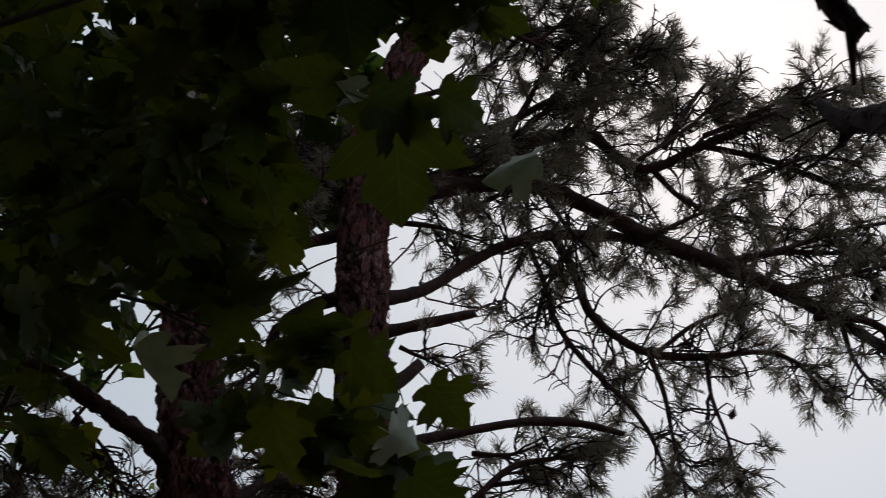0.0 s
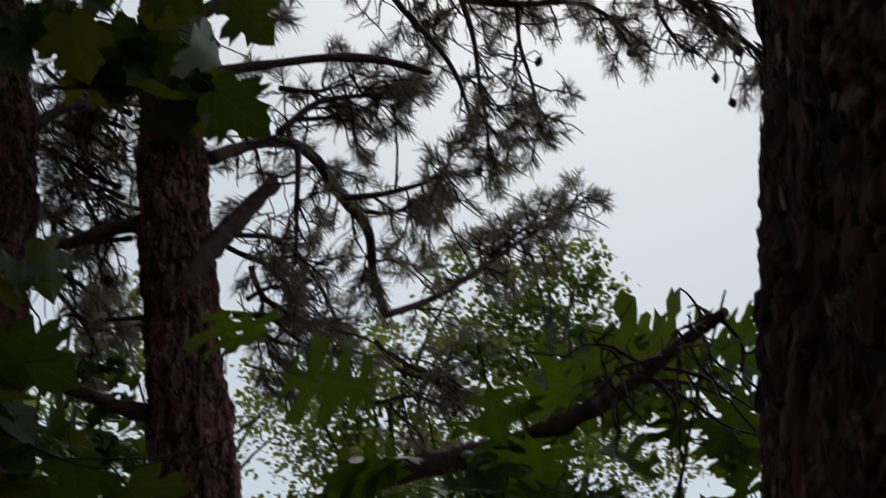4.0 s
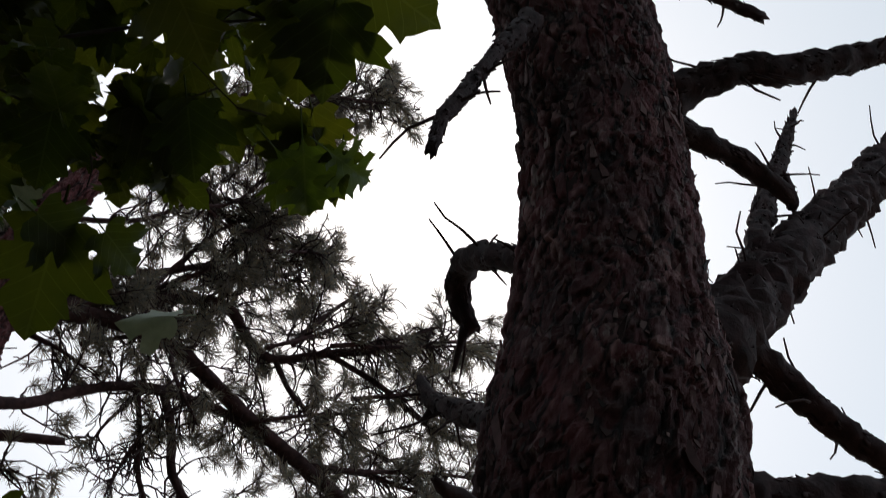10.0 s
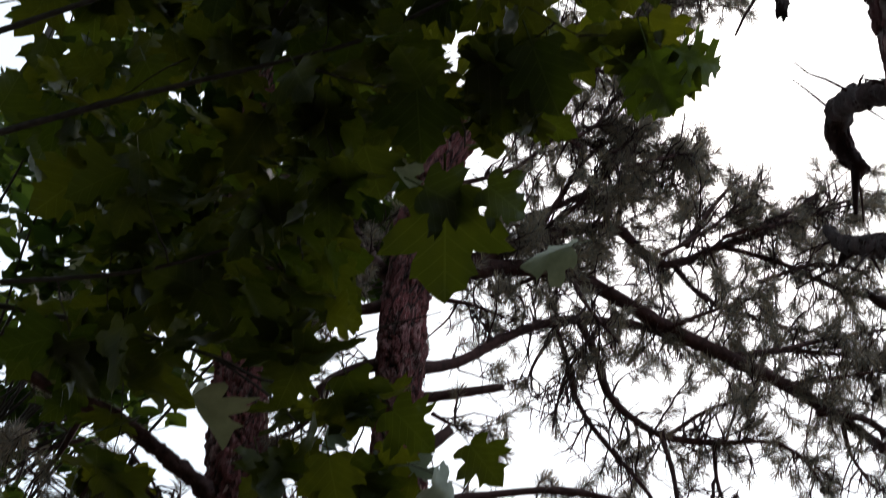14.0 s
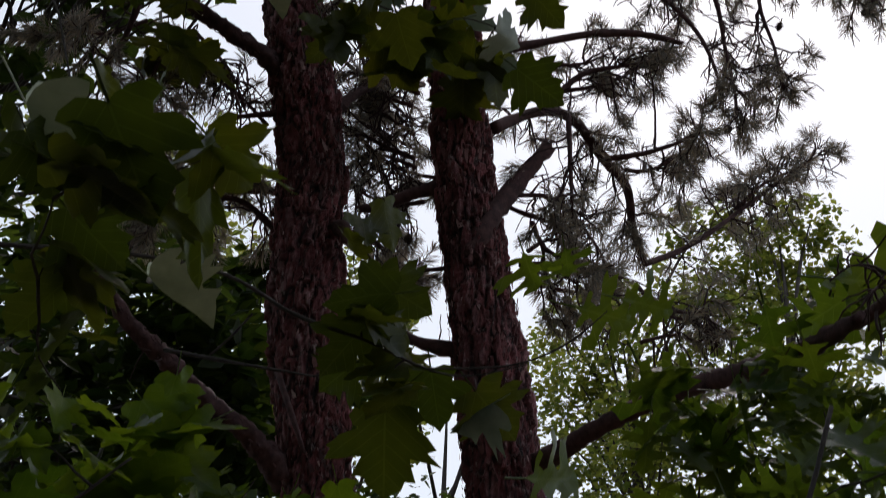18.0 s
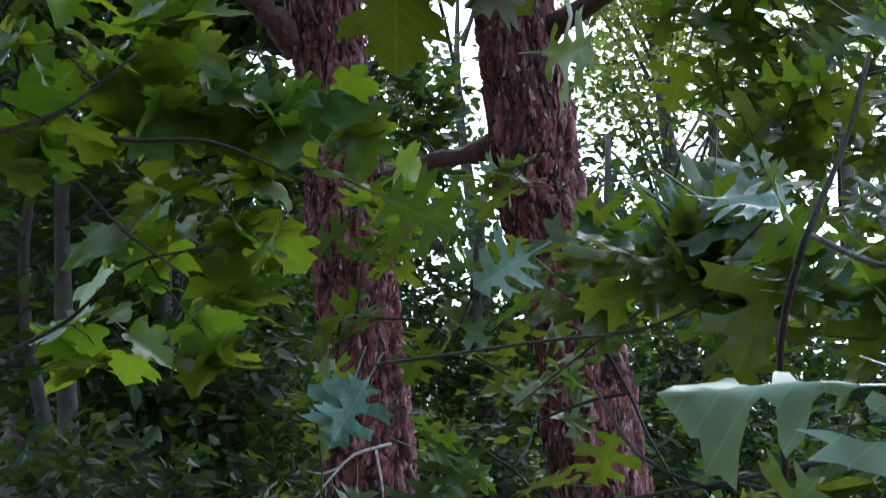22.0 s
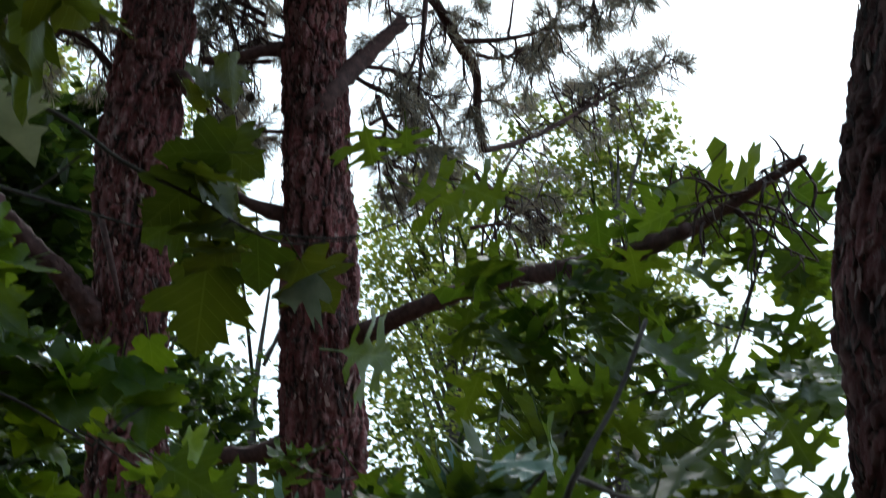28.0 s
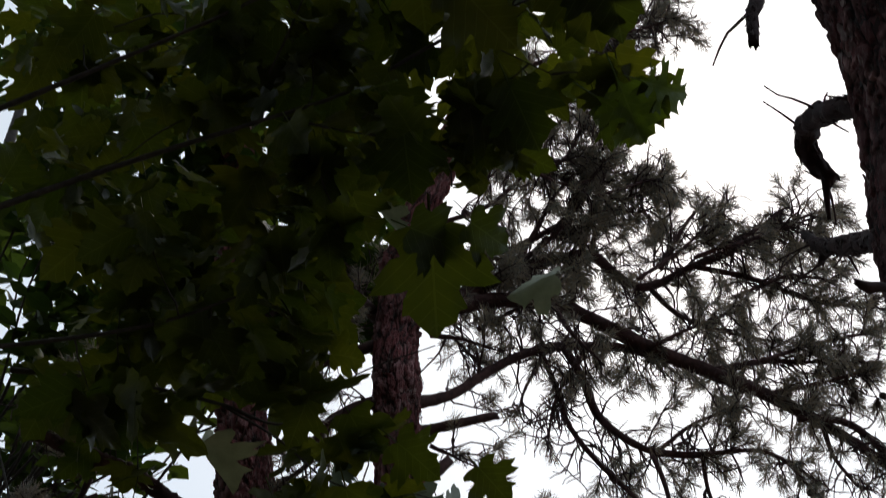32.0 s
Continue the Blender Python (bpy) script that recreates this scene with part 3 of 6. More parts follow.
LIMBS_B = [
    ("live", [(-0.062, 4.2, 4.683, 0.026), (0.106, 4.275, 4.782, 0.021), (0.251, 4.325, 4.925, 0.02), (0.402, 4.375, 5.05, 0.018), (0.54, 4.4, 5.102, 0.019), (0.772, 4.45, 5.137, 0.017), (0.935, 4.5, 5.124, 0.015)]),
    ("live", [(-0.077, 4.2, 5.058, 0.038), (0.099, 4.275, 5.197, 0.032), (0.303, 4.325, 5.283, 0.03), (0.532, 4.375, 5.303, 0.03), (0.687, 4.4, 5.238, 0.029), (0.906, 4.45, 5.128, 0.029), (1.129, 4.5, 5.047, 0.029), (1.351, 4.55, 4.967, 0.026), (1.567, 4.6, 4.859, 0.023)]),
    ("dead", [(1.567, 4.6, 4.859, 0.022), (1.728, 4.625, 4.735, 0.018), (1.878, 4.65, 4.575, 0.014)]),
    ("live", [(-0.055, 4.2, 5.113, 0.034), (0.191, 4.3, 5.296, 0.026), (0.386, 4.4, 5.487, 0.023), (0.585, 4.45, 5.616, 0.023), (0.737, 4.5, 5.675, 0.022), (0.842, 4.55, 5.596, 0.021), (0.978, 4.6, 5.583, 0.019), (1.201, 4.65, 5.744, 0.018), (1.432, 4.7, 5.896, 0.018), (1.649, 4.75, 6.068, 0.012)]),
    ("live", [(0.562, 4.4, 5.095, 0.016), (0.628, 4.425, 4.945, 0.017), (0.662, 4.45, 4.812, 0.016), (0.748, 4.45, 4.703, 0.014), (0.873, 4.475, 4.647, 0.015), (1.05, 4.5, 4.649, 0.013), (1.24, 4.55, 4.701, 0.01), (1.364, 4.55, 4.658, 0.008), (1.46, 4.6, 4.553, 0.005)]),
    ("dead", [(0.459, 4.375, 5.077, 0.011), (0.513, 4.4, 4.901, 0.01), (0.551, 4.4, 4.712, 0.009), (0.646, 4.425, 4.566, 0.009), (0.77, 4.45, 4.422, 0.008), (0.828, 4.45, 4.298, 0.007), (0.867, 4.45, 4.12, 0.005)]),
    ("live", [(0.853, 4.475, 4.653, 0.01), (0.887, 4.475, 4.498, 0.009), (0.902, 4.5, 4.34, 0.007), (0.918, 4.5, 4.148, 0.006), (0.911, 4.5, 4.022, 0.005)]),
    ("live", [(1.05, 4.5, 4.649, 0.009), (1.048, 4.5, 4.485, 0.007), (1.078, 4.5, 4.335, 0.006), (1.094, 4.5, 4.166, 0.005)]),
    ("stub", [(-0.024, 4.205, 4.564, 0.021), (0.12, 4.225, 4.613, 0.017), (0.26, 4.24, 4.658, 0.013)]),
    ("stub", [(-0.033, 4.205, 4.144, 0.02), (0.222, 4.23, 4.21, 0.014), (0.421, 4.245, 4.251, 0.014), (0.58, 4.255, 4.246, 0.012), (0.701, 4.26, 4.211, 0.009)]),
    ("stub", [(-0.029, 4.21, 4.344, 0.025), (0.032, 4.23, 4.404, 0.022), (0.078, 4.245, 4.457, 0.019)]),
    ("live", [(0.046, 4.2, 3.866, 0.022), (0.207, 4.4, 4.037, 0.018), (0.342, 4.6, 4.12, 0.018), (0.459, 4.75, 4.04, 0.018), (0.559, 4.9, 3.989, 0.017), (0.585, 5, 3.86, 0.016), (0.631, 5.1, 3.764, 0.014)]),
    ("live", [(0.631, 5.1, 3.76, 0.013), (0.8, 5.25, 3.882, 0.013), (0.993, 5.4, 4.055, 0.011), (1.238, 5.6, 4.301, 0.009), (1.543, 5.8, 4.576, 0.005)]),
    ("live", [(0.241, 4.325, 4.025, 0.013), (0.361, 4.35, 4.15, 0.01), (0.483, 4.375, 4.193, 0.008), (0.588, 4.375, 4.209, 0.005)]),
    ("live", [(0.43, 4.4, 3.847, 0.01), (0.557, 4.4, 3.862, 0.009), (0.676, 4.4, 3.899, 0.007), (0.756, 4.4, 3.935, 0.005)]),
    ("live", [(0.164, 4.3, 3.568, 0.009), (0.201, 4.3, 3.469, 0.008), (0.329, 4.3, 3.393, 0.005)]),
    ("stub", [(-0.045, 4.12, 3.36, 0.036), (0.005, 4.13, 3.47, 0.033), (0.085, 4.2, 3.62, 0.029), (0.222, 4.275, 3.824, 0.021)]),
    ("stub", [(-0.141, 4.205, 3.651, 0.026), (-0.223, 4.215, 3.641, 0.02), (-0.311, 4.225, 3.609, 0.018), (-0.394, 4.23, 3.597, 0.013)]),
    ("twigstub", [(-0.089, 4.21, 3.372, 0.01), (-0.159, 4.215, 3.37, 0.007), (-0.226, 4.22, 3.367, 0.006)]),
    ("low", [(0.091, 4.2, 2.697, 0.04), (0.183, 4.1, 2.719, 0.03), (0.298, 3.95, 2.751, 0.026), (0.446, 3.75, 2.766, 0.025), (0.61, 3.4, 2.711, 0.024), (0.695, 3.1, 2.654, 0.022), (0.76, 2.85, 2.63, 0.017)]),
    ("dead", [(0.779, 2.95, 2.654, 0.015), (0.814, 2.8, 2.651, 0.014), (0.84, 2.6, 2.641, 0.012), (0.874, 2.45, 2.638, 0.009)]),
    ("stub", [(-0.033, 4.2, 2.376, 0.042), (-0.131, 4.21, 2.352, 0.027), (-0.229, 4.22, 2.341, 0.023), (-0.361, 4.23, 2.299, 0.022)]),
    ("stub", [(-0.088, 4.205, 3.088, 0.028), (-0.193, 4.21, 3.117, 0.021), (-0.265, 4.215, 3.15, 0.018), (-0.332, 4.22, 3.169, 0.015)]),
    ("live", [(-0.121, 4.2, 4.976, 0.026), (-0.268, 4.2, 4.93, 0.019), (-0.393, 4.2, 4.874, 0.016), (-0.535, 4.2, 4.799, 0.01)]),
    ("live", [(-0.134, 4.2, 4.71, 0.026), (-0.266, 4.2, 4.663, 0.02), (-0.366, 4.2, 4.577, 0.017), (-0.407, 4.25, 4.478, 0.012), (-0.509, 4.3, 4.418, 0.008)]),
    ("live", [(-0.099, 4.2, 5.003, 0.03), (-0.185, 4.25, 5.159, 0.025), (-0.275, 4.3, 5.351, 0.022), (-0.368, 4.325, 5.512, 0.015)]),
    ("live", [(0.115, 4.35, 5.501, 0.017), (0.26, 4.4, 5.607, 0.015), (0.408, 4.45, 5.681, 0.014), (0.643, 4.5, 5.872, 0.013), (0.878, 4.55, 5.966, 0.01), (0.983, 4.6, 6.065, 0.008), (1.096, 4.65, 6.283, 0.006)]),
    ("live", [(0.233, 4.25, 6.096, 0.021), (0.411, 4.35, 6.163, 0.013), (0.558, 4.4, 6.104, 0.012), (0.729, 4.45, 6.045, 0.01), (0.892, 4.5, 6.128, 0.005)]),
    ("live", [(0.282, 4.2, 6.148, 0.018), (0.524, 4.25, 6.42, 0.01), (0.729, 4.25, 6.729, 0.008), (0.925, 4.25, 6.848, 0.004)]),
    ("live", [(0.418, 4.2, 6.365, 0.012), (0.668, 4.25, 6.341, 0.009), (0.916, 4.3, 6.278, 0.005)]),
    ("live", [(0.52, 4.3, 6.674, 0.012), (0.857, 4.2, 6.746, 0.009), (1.184, 4.2, 6.862, 0.005)]),
    ("live", [(1.183, 4.55, 5.076, 0.013), (1.39, 4.6, 5.168, 0.011), (1.614, 4.65, 5.201, 0.008), (1.914, 4.7, 5.233, 0.007)]),
    ("live", [(1.461, 4.55, 4.843, 0.014), (1.677, 4.6, 4.849, 0.014), (1.822, 4.625, 4.677, 0.011), (1.972, 4.65, 4.557, 0.008), (2.089, 4.65, 4.436, 0.006)]),
    ("live", [(1.195, 4.625, 5.721, 0.012), (1.468, 4.675, 5.678, 0.012), (1.724, 4.7, 5.564, 0.009), (1.991, 4.75, 5.601, 0.006)]),
    ("live", [(0.978, 4.6, 5.583, 0.012), (1.079, 4.6, 5.429, 0.011), (1.262, 4.625, 5.353, 0.008), (1.497, 4.65, 5.307, 0.006)]),
    ("live", [(0.737, 4.5, 5.675, 0.013), (0.786, 4.55, 5.877, 0.01), (0.938, 4.6, 6.095, 0.008), (1.09, 4.65, 6.25, 0.006)]),
    ("live", [(0.386, 4.4, 5.487, 0.012), (0.497, 4.4, 5.739, 0.009), (0.638, 4.4, 6.004, 0.007), (0.887, 4.4, 6.283, 0.005)]),
    ("live", [(1.129, 4.5, 5.047, 0.013), (1.379, 4.55, 5.139, 0.01), (1.645, 4.6, 5.262, 0.008), (1.914, 4.65, 5.359, 0.006)]),
    ("live", [(1.351, 4.55, 4.967, 0.012), (1.557, 4.6, 5.043, 0.009), (1.822, 4.65, 5.149, 0.006)]),
    ("live", [(0.529, 4.35, 5.281, 0.01), (0.577, 4.3, 5.098, 0.008), (0.692, 4.3, 4.927, 0.005)]),
    ("live", [(0.901, 4.425, 5.107, 0.011), (1.047, 4.425, 5.191, 0.008), (1.3, 4.45, 5.326, 0.006)]),
    ("live", [(0.873, 4.475, 4.647, 0.009), (1.037, 4.45, 4.762, 0.007), (1.245, 4.45, 4.838, 0.005)]),
    ("dead", [(1.567, 4.6, 4.859, 0.011), (1.58, 4.6, 4.695, 0.008), (1.642, 4.6, 4.561, 0.005)]),
    ("live", [(0.372, 4.2, 6.062, 0.016), (0.497, 4.25, 5.931, 0.009), (0.643, 4.3, 6.068, 0.008), (0.775, 4.35, 6.383, 0.004)]),
    ("live", [(0.497, 4.25, 5.931, 0.008), (0.642, 4.3, 5.903, 0.006), (0.792, 4.35, 6.005, 0.004)]),
    ("live", [(0.446, 4.3, 6.538, 0.012), (0.738, 4.25, 6.561, 0.009), (1.012, 4.3, 6.935, 0.008), (1.25, 4.35, 7.221, 0.004)]),
    ("live", [(1.012, 4.3, 6.935, 0.006), (1.148, 4.325, 6.945, 0.005), (1.266, 4.35, 7.055, 0.003)]),
    ("live", [(1.662, 4.75, 6.068, 0.009), (1.858, 4.775, 6.178, 0.008), (2.005, 4.8, 6.163, 0.005)]),
    ("live", [(1.659, 4.75, 6.05, 0.009), (1.781, 4.775, 5.914, 0.008), (1.882, 4.8, 5.876, 0.005)]),
    ("live", [(-0.178, 4.2, 5.135, 0.018), (-0.293, 4.25, 5.313, 0.012), (-0.394, 4.3, 5.53, 0.009)]),
    ("live", [(0.01, 4.2, 5.169, 0.014), (0.16, 4.25, 5.33, 0.009), (0.271, 4.3, 5.437, 0.006)]),
    ("live", [(0.035, 4.3, 5.088, 0.01), (0.162, 4.3, 5.066, 0.008), (0.268, 4.3, 5.015, 0.005)]),
    ("live", [(0.023, 4.3, 4.572, 0.008), (0.104, 4.3, 4.526, 0.006), (0.163, 4.3, 4.54, 0.004)]),
    ("dead", [(0.486, 4.375, 5.055, 0.008), (0.399, 4.4, 4.911, 0.006), (0.355, 4.4, 4.779, 0.003)]),
    ("dead", [(0.617, 4.4, 5.052, 0.008), (0.503, 4.4, 4.836, 0.006), (0.454, 4.4, 4.606, 0.003)]),
    ("live", [(0.3, 4.25, 3.936, 0.01), (0.291, 4.2, 3.685, 0.007), (0.287, 4.2, 3.525, 0.004)]),
    ("live", [(0.113, 4.3, 3.416, 0.009), (0.256, 4.3, 3.414, 0.007), (0.367, 4.3, 3.378, 0.004)]),
    ("dead", [(-0.025, 4.4, 3.907, 0.009), (-0.1, 4.6, 3.898, 0.008), (-0.284, 4.7, 3.988, 0.006), (-0.44, 4.8, 4.177, 0.005)]),
    ("dead", [(0.055, 4.4, 3.716, 0.009), (0.253, 4.5, 3.75, 0.008), (0.368, 4.5, 3.604, 0.006), (0.424, 4.5, 3.48, 0.004)]),
    ("live", [(-0.116, 4.3, 5.208, 0.015), (0.275, 4.4, 5.456, 0.013), (0.563, 4.45, 5.736, 0.01), (0.819, 4.5, 6.145, 0.006)]),
    ("live", [(-0.066, 4.3, 5.634, 0.013), (0.294, 4.4, 5.876, 0.01), (0.574, 4.45, 6.197, 0.008), (0.908, 4.5, 6.222, 0.005)]),
    ("live", [(0.226, 4.35, 5.157, 0.01), (0.448, 4.4, 5.347, 0.008), (0.657, 4.45, 5.596, 0.005)]),
    ("live", [(0.054, 4.25, 5.439, 0.009), (0.307, 4.3, 5.486, 0.008), (0.497, 4.35, 5.355, 0.004)]),
    ("live", [(0.23, 4.25, 5.988, 0.009), (0.489, 4.3, 6.279, 0.008), (0.757, 4.35, 6.547, 0.004)]),
    ("live", [(0.893, 4.4, 5.451, 0.009), (1.135, 4.45, 5.683, 0.007), (1.368, 4.5, 5.985, 0.005)]),
    ("live", [(1.298, 4.5, 5.701, 0.01), (1.555, 4.55, 5.849, 0.008), (1.829, 4.6, 6.005, 0.005)]),
    ("live", [(-0.227, 4.4, 3.871, 0.01), (-0.34, 4.5, 3.98, 0.008), (-0.447, 4.5, 4.057, 0.005)]),
    ("live", [(-0.205, 4.4, 4.126, 0.01), (-0.338, 4.5, 4.243, 0.008), (-0.462, 4.5, 4.28, 0.005)]),
    ("live", [(-0.194, 4.5, 3.751, 0.009), (-0.321, 4.6, 3.778, 0.007), (-0.4, 4.6, 3.701, 0.004)]),
    ("live", [(1.005, 4.45, 5.553, 0.011), (1.15, 4.5, 5.836, 0.009), (1.285, 4.5, 6.022, 0.005)]),
    ("live", [(1.172, 4.5, 5.656, 0.011), (1.421, 4.55, 5.821, 0.009), (1.669, 4.6, 6.057, 0.005)]),
    ("live", [(1.305, 4.55, 5.469, 0.01), (1.575, 4.6, 5.627, 0.008), (1.807, 4.65, 5.641, 0.006)]),
    ("live", [(0.746, 4.35, 5.873, 0.009), (0.912, 4.4, 5.986, 0.007), (1.085, 4.45, 6.101, 0.005)]),
    ("live", [(0.066, 4.5, 3.742, 0.009), (0.156, 4.53, 3.706, 0.0073), (0.236, 4.56, 3.69, 0.0057), (0.316, 4.59, 3.663, 0.004)]),
    ("live", [(0.155, 4.5, 3.554, 0.009), (0.234, 4.53, 3.612, 0.0065), (0.313, 4.56, 3.596, 0.004)]),
    ("live", [(0.534, 4.7, 3.958, 0.009), (0.621, 4.73, 3.965, 0.0073), (0.733, 4.76, 4.031, 0.0057), (0.844, 4.79, 4.026, 0.004)]),
    ("live", [(0.308, 4.45, 4.148, 0.009), (0.432, 4.48, 4.182, 0.0073), (0.56, 4.51, 4.252, 0.0057), (0.659, 4.54, 4.334, 0.004)]),
    ("live", [(0.248, 4.45, 4.262, 0.009), (0.373, 4.48, 4.273, 0.0065), (0.479, 4.51, 4.332, 0.004)]),
    ("live", [(1.09, 5.5, 4.182, 0.009), (1.225, 5.53, 4.308, 0.0073), (1.36, 5.56, 4.382, 0.0057), (1.472, 5.59, 4.456, 0.004)]),
    ("live", [(0.161, 4.6, 3.493, 0.009), (0.26, 4.63, 3.466, 0.0073), (0.36, 4.66, 3.46, 0.0057), (0.442, 4.69, 3.453, 0.004)]),
    ("dead", [(0.219, 4.6, 3.432, 0.009), (0.298, 4.63, 3.363, 0.0065), (0.418, 4.66, 3.357, 0.004)]),
    ("dead", [(0.583, 5.0, 3.627, 0.009), (0.669, 5.03, 3.528, 0.0073), (0.8, 5.06, 3.498, 0.0057), (0.866, 5.09, 3.443, 0.004)]),
    ("live", [(0.624, 5.0, 3.583, 0.009), (0.732, 5.03, 3.53, 0.0065), (0.844, 5.06, 3.544, 0.004)]),
    ("live", [(0.577, 5.0, 3.403, 0.009), (0.708, 5.03, 3.44, 0.0065), (0.817, 5.06, 3.409, 0.004)]),
    ("live", [(-0.224, 4.5, 4.018, 0.009), (-0.307, 4.53, 4.1, 0.0065), (-0.371, 4.56, 4.183, 0.004)]),
    ("live", [(-0.228, 4.5, 4.132, 0.009), (-0.321, 4.53, 4.191, 0.0065), (-0.396, 4.56, 4.276, 0.004)]),
    ("live", [(-0.219, 4.5, 3.885, 0.009), (-0.3, 4.53, 3.942, 0.0065), (-0.371, 4.56, 3.977, 0.004)]),
]
LIMBS_C = [
    ("hook", [(0.634, 1.36, 3.094, 0.021), (0.607, 1.44, 3.158, 0.018), (0.604, 1.52, 3.232, 0.018), (0.61, 1.6, 3.273, 0.018), (0.627, 1.64, 3.251, 0.017), (0.65, 1.64, 3.21, 0.012)]),
    ("twigstub", [(0.643, 1.64, 3.218, 0.01), (0.641, 1.656, 3.191, 0.006), (0.639, 1.672, 3.146, 0.003)]),
    ("hook", [(0.581, 1.36, 2.806, 0.017), (0.59, 1.52, 2.945, 0.014), (0.585, 1.6, 3.018, 0.012), (0.581, 1.64, 3.081, 0.007)]),
    ("twigstub", [(0.589, 1.6, 3.014, 0.006), (0.577, 1.6, 2.982, 0.005)]),
    ("stub", [(0.567, 1.28, 3.473, 0.019), (0.496, 1.224, 3.294, 0.01), (0.449, 1.2, 3.158, 0.01), (0.417, 1.184, 3.071, 0.008), (0.405, 1.176, 3, 0.006)]),
    ("arm", [(0.81, 1.36, 2.978, 0.072), (0.911, 1.4, 3.111, 0.054), (1.057, 1.48, 3.332, 0.046), (1.199, 1.56, 3.551, 0.043), (1.418, 1.656, 3.881, 0.042), (1.637, 1.736, 4.212, 0.039), (2.057, 1.84, 4.863, 0.034)]),
    ("spike", [(1.042, 1.48, 3.325, 0.035), (1.09, 1.52, 3.483, 0.022), (1.148, 1.56, 3.658, 0.018), (1.228, 1.6, 3.861, 0.014), (1.304, 1.64, 4.07, 0.006)]),
    ("spike", [(1.205, 1.576, 3.762, 0.009), (1.221, 1.584, 3.704, 0.01), (1.214, 1.584, 3.689, 0.004)]),
    ("stub", [(0.852, 1.4, 3.53, 0.027), (0.933, 1.416, 3.545, 0.018), (1.016, 1.432, 3.552, 0.017), (1.105, 1.448, 3.54, 0.013)]),
    ("arm", [(0.902, 1.4, 3.107, 0.032), (0.993, 1.416, 3.107, 0.022), (1.074, 1.432, 3.08, 0.02), (1.157, 1.448, 3.058, 0.018), (1.26, 1.464, 3.033, 0.017)]),
    ("arm", [(0.79, 1.33, 2.725, 0.038), (0.883, 1.3, 2.763, 0.027), (0.966, 1.3, 2.797, 0.024), (1.056, 1.3, 2.828, 0.023), (1.19, 1.3, 2.872, 0.02)]),
    ("stub", [(0.79, 1.32, 2.64, 0.019), (0.869, 1.3, 2.672, 0.015), (0.926, 1.3, 2.692, 0.0145), (0.978, 1.3, 2.71, 0.014)]),
    ("arm", [(0.76, 1.32, 3.433, 0.04), (0.828, 1.28, 3.475, 0.024), (0.887, 1.256, 3.514, 0.022), (0.969, 1.24, 3.543, 0.022), (1.095, 1.224, 3.629, 0.02), (1.247, 1.208, 3.75, 0.016)]),
    ("stub", [(0.776, 1.4, 3.931, 0.019), (0.876, 1.416, 3.971, 0.012), (0.979, 1.432, 4, 0.011), (1.105, 1.448, 4.024, 0.01)]),
    ("twigstub", [(0.53, 1.2, 2.5, 0.006), (0.456, 1.104, 2.49, 0.004), (0.423, 1.088, 2.48, 0.006), (0.407, 1.08, 2.482, 0.003)]),
]
CONES = [(1.459, 4.6, 4.545), (1.113, 4.5, 4.437), (1.1, 4.5, 4.166), (0.88, 4.5, 4.016), (1.703, 4.6, 4.968), (1.81, 4.6, 4.965), (1.76, 4.625, 4.471), (1.803, 4.625, 4.373), (0.68, 4.4, 5.05), (0.4, 4.45, 5.776), (-0.964, 4.25, 4.294), (-0.983, 4.3, 4.294), (-0.245, 4.4, 3.577), (0.598, 4.35, 3.275), (1.721, 4.6, 4.998), (1.833, 4.6, 4.993), (0.207, 4.4, 5.849)]

# rows of height, x, y, radius
TRUNK_A = [(0, -0.43, 4.3, 0.158), (1.44, -0.443, 4.3, 0.136), (1.81, -0.46, 4.3, 0.13), (2.15, -0.49, 4.3, 0.122), (2.32, -0.492, 4.3, 0.115), (2.6, -0.515, 4.3, 0.115), (3.23, -0.575, 4.3, 0.122), (3.63, -0.57, 4.3, 0.12), (3.8, -0.557, 4.3, 0.113), (4.1, -0.588, 4.3, 0.117), (4.5, -0.64, 4.3, 0.107), (5.4, -0.74, 4.3, 0.077), (7.3, -0.82, 4.35, 0.057), (9.3, -0.87, 4.4, 0.03)]
TRUNK_B = [(0, 0.3, 4.2, 0.18), (1.2, 0.235, 4.2, 0.152), (1.5, 0.196, 4.2, 0.143), (1.7, 0.19, 4.2, 0.134), (2.17, 0.08, 4.2, 0.131), (2.45, 0.062, 4.2, 0.13), (2.63, 0.036, 4.2, 0.127), (3.06, 0.003, 4.2, 0.116), (3.63, -0.051, 4.2, 0.105), (4.4, -0.087, 4.2, 0.087), (4.9, -0.1, 4.2, 0.088), (5.4, -0.07, 4.2, 0.08), (5.9, 0.09, 4.2, 0.07), (6.6, 0.32, 4.2, 0.056), (9.0, 0.85, 4.2, 0.03)]
TRUNK_C = [(0, 0.685, 1.36, 0.22), (1.0, 0.685, 1.36, 0.178), (1.6, 0.682, 1.356, 0.163), (1.8, 0.677, 1.358, 0.167), (2.0, 0.668, 1.362, 0.175), (2.2, 0.68, 1.356, 0.167), (2.4, 0.696, 1.348, 0.157), (2.55, 0.706, 1.345, 0.153), (2.7, 0.715, 1.341, 0.158), (2.85, 0.721, 1.34, 0.152), (3.0, 0.723, 1.34, 0.128), (3.15, 0.72, 1.34, 0.119), (3.3, 0.717, 1.342, 0.115), (3.5, 0.698, 1.353, 0.12), (3.75, 0.659, 1.373, 0.125), (4.1, 0.603, 1.382, 0.116), (4.25, 0.58, 1.38, 0.115), (6.4, 0.4, 1.39, 0.058)]
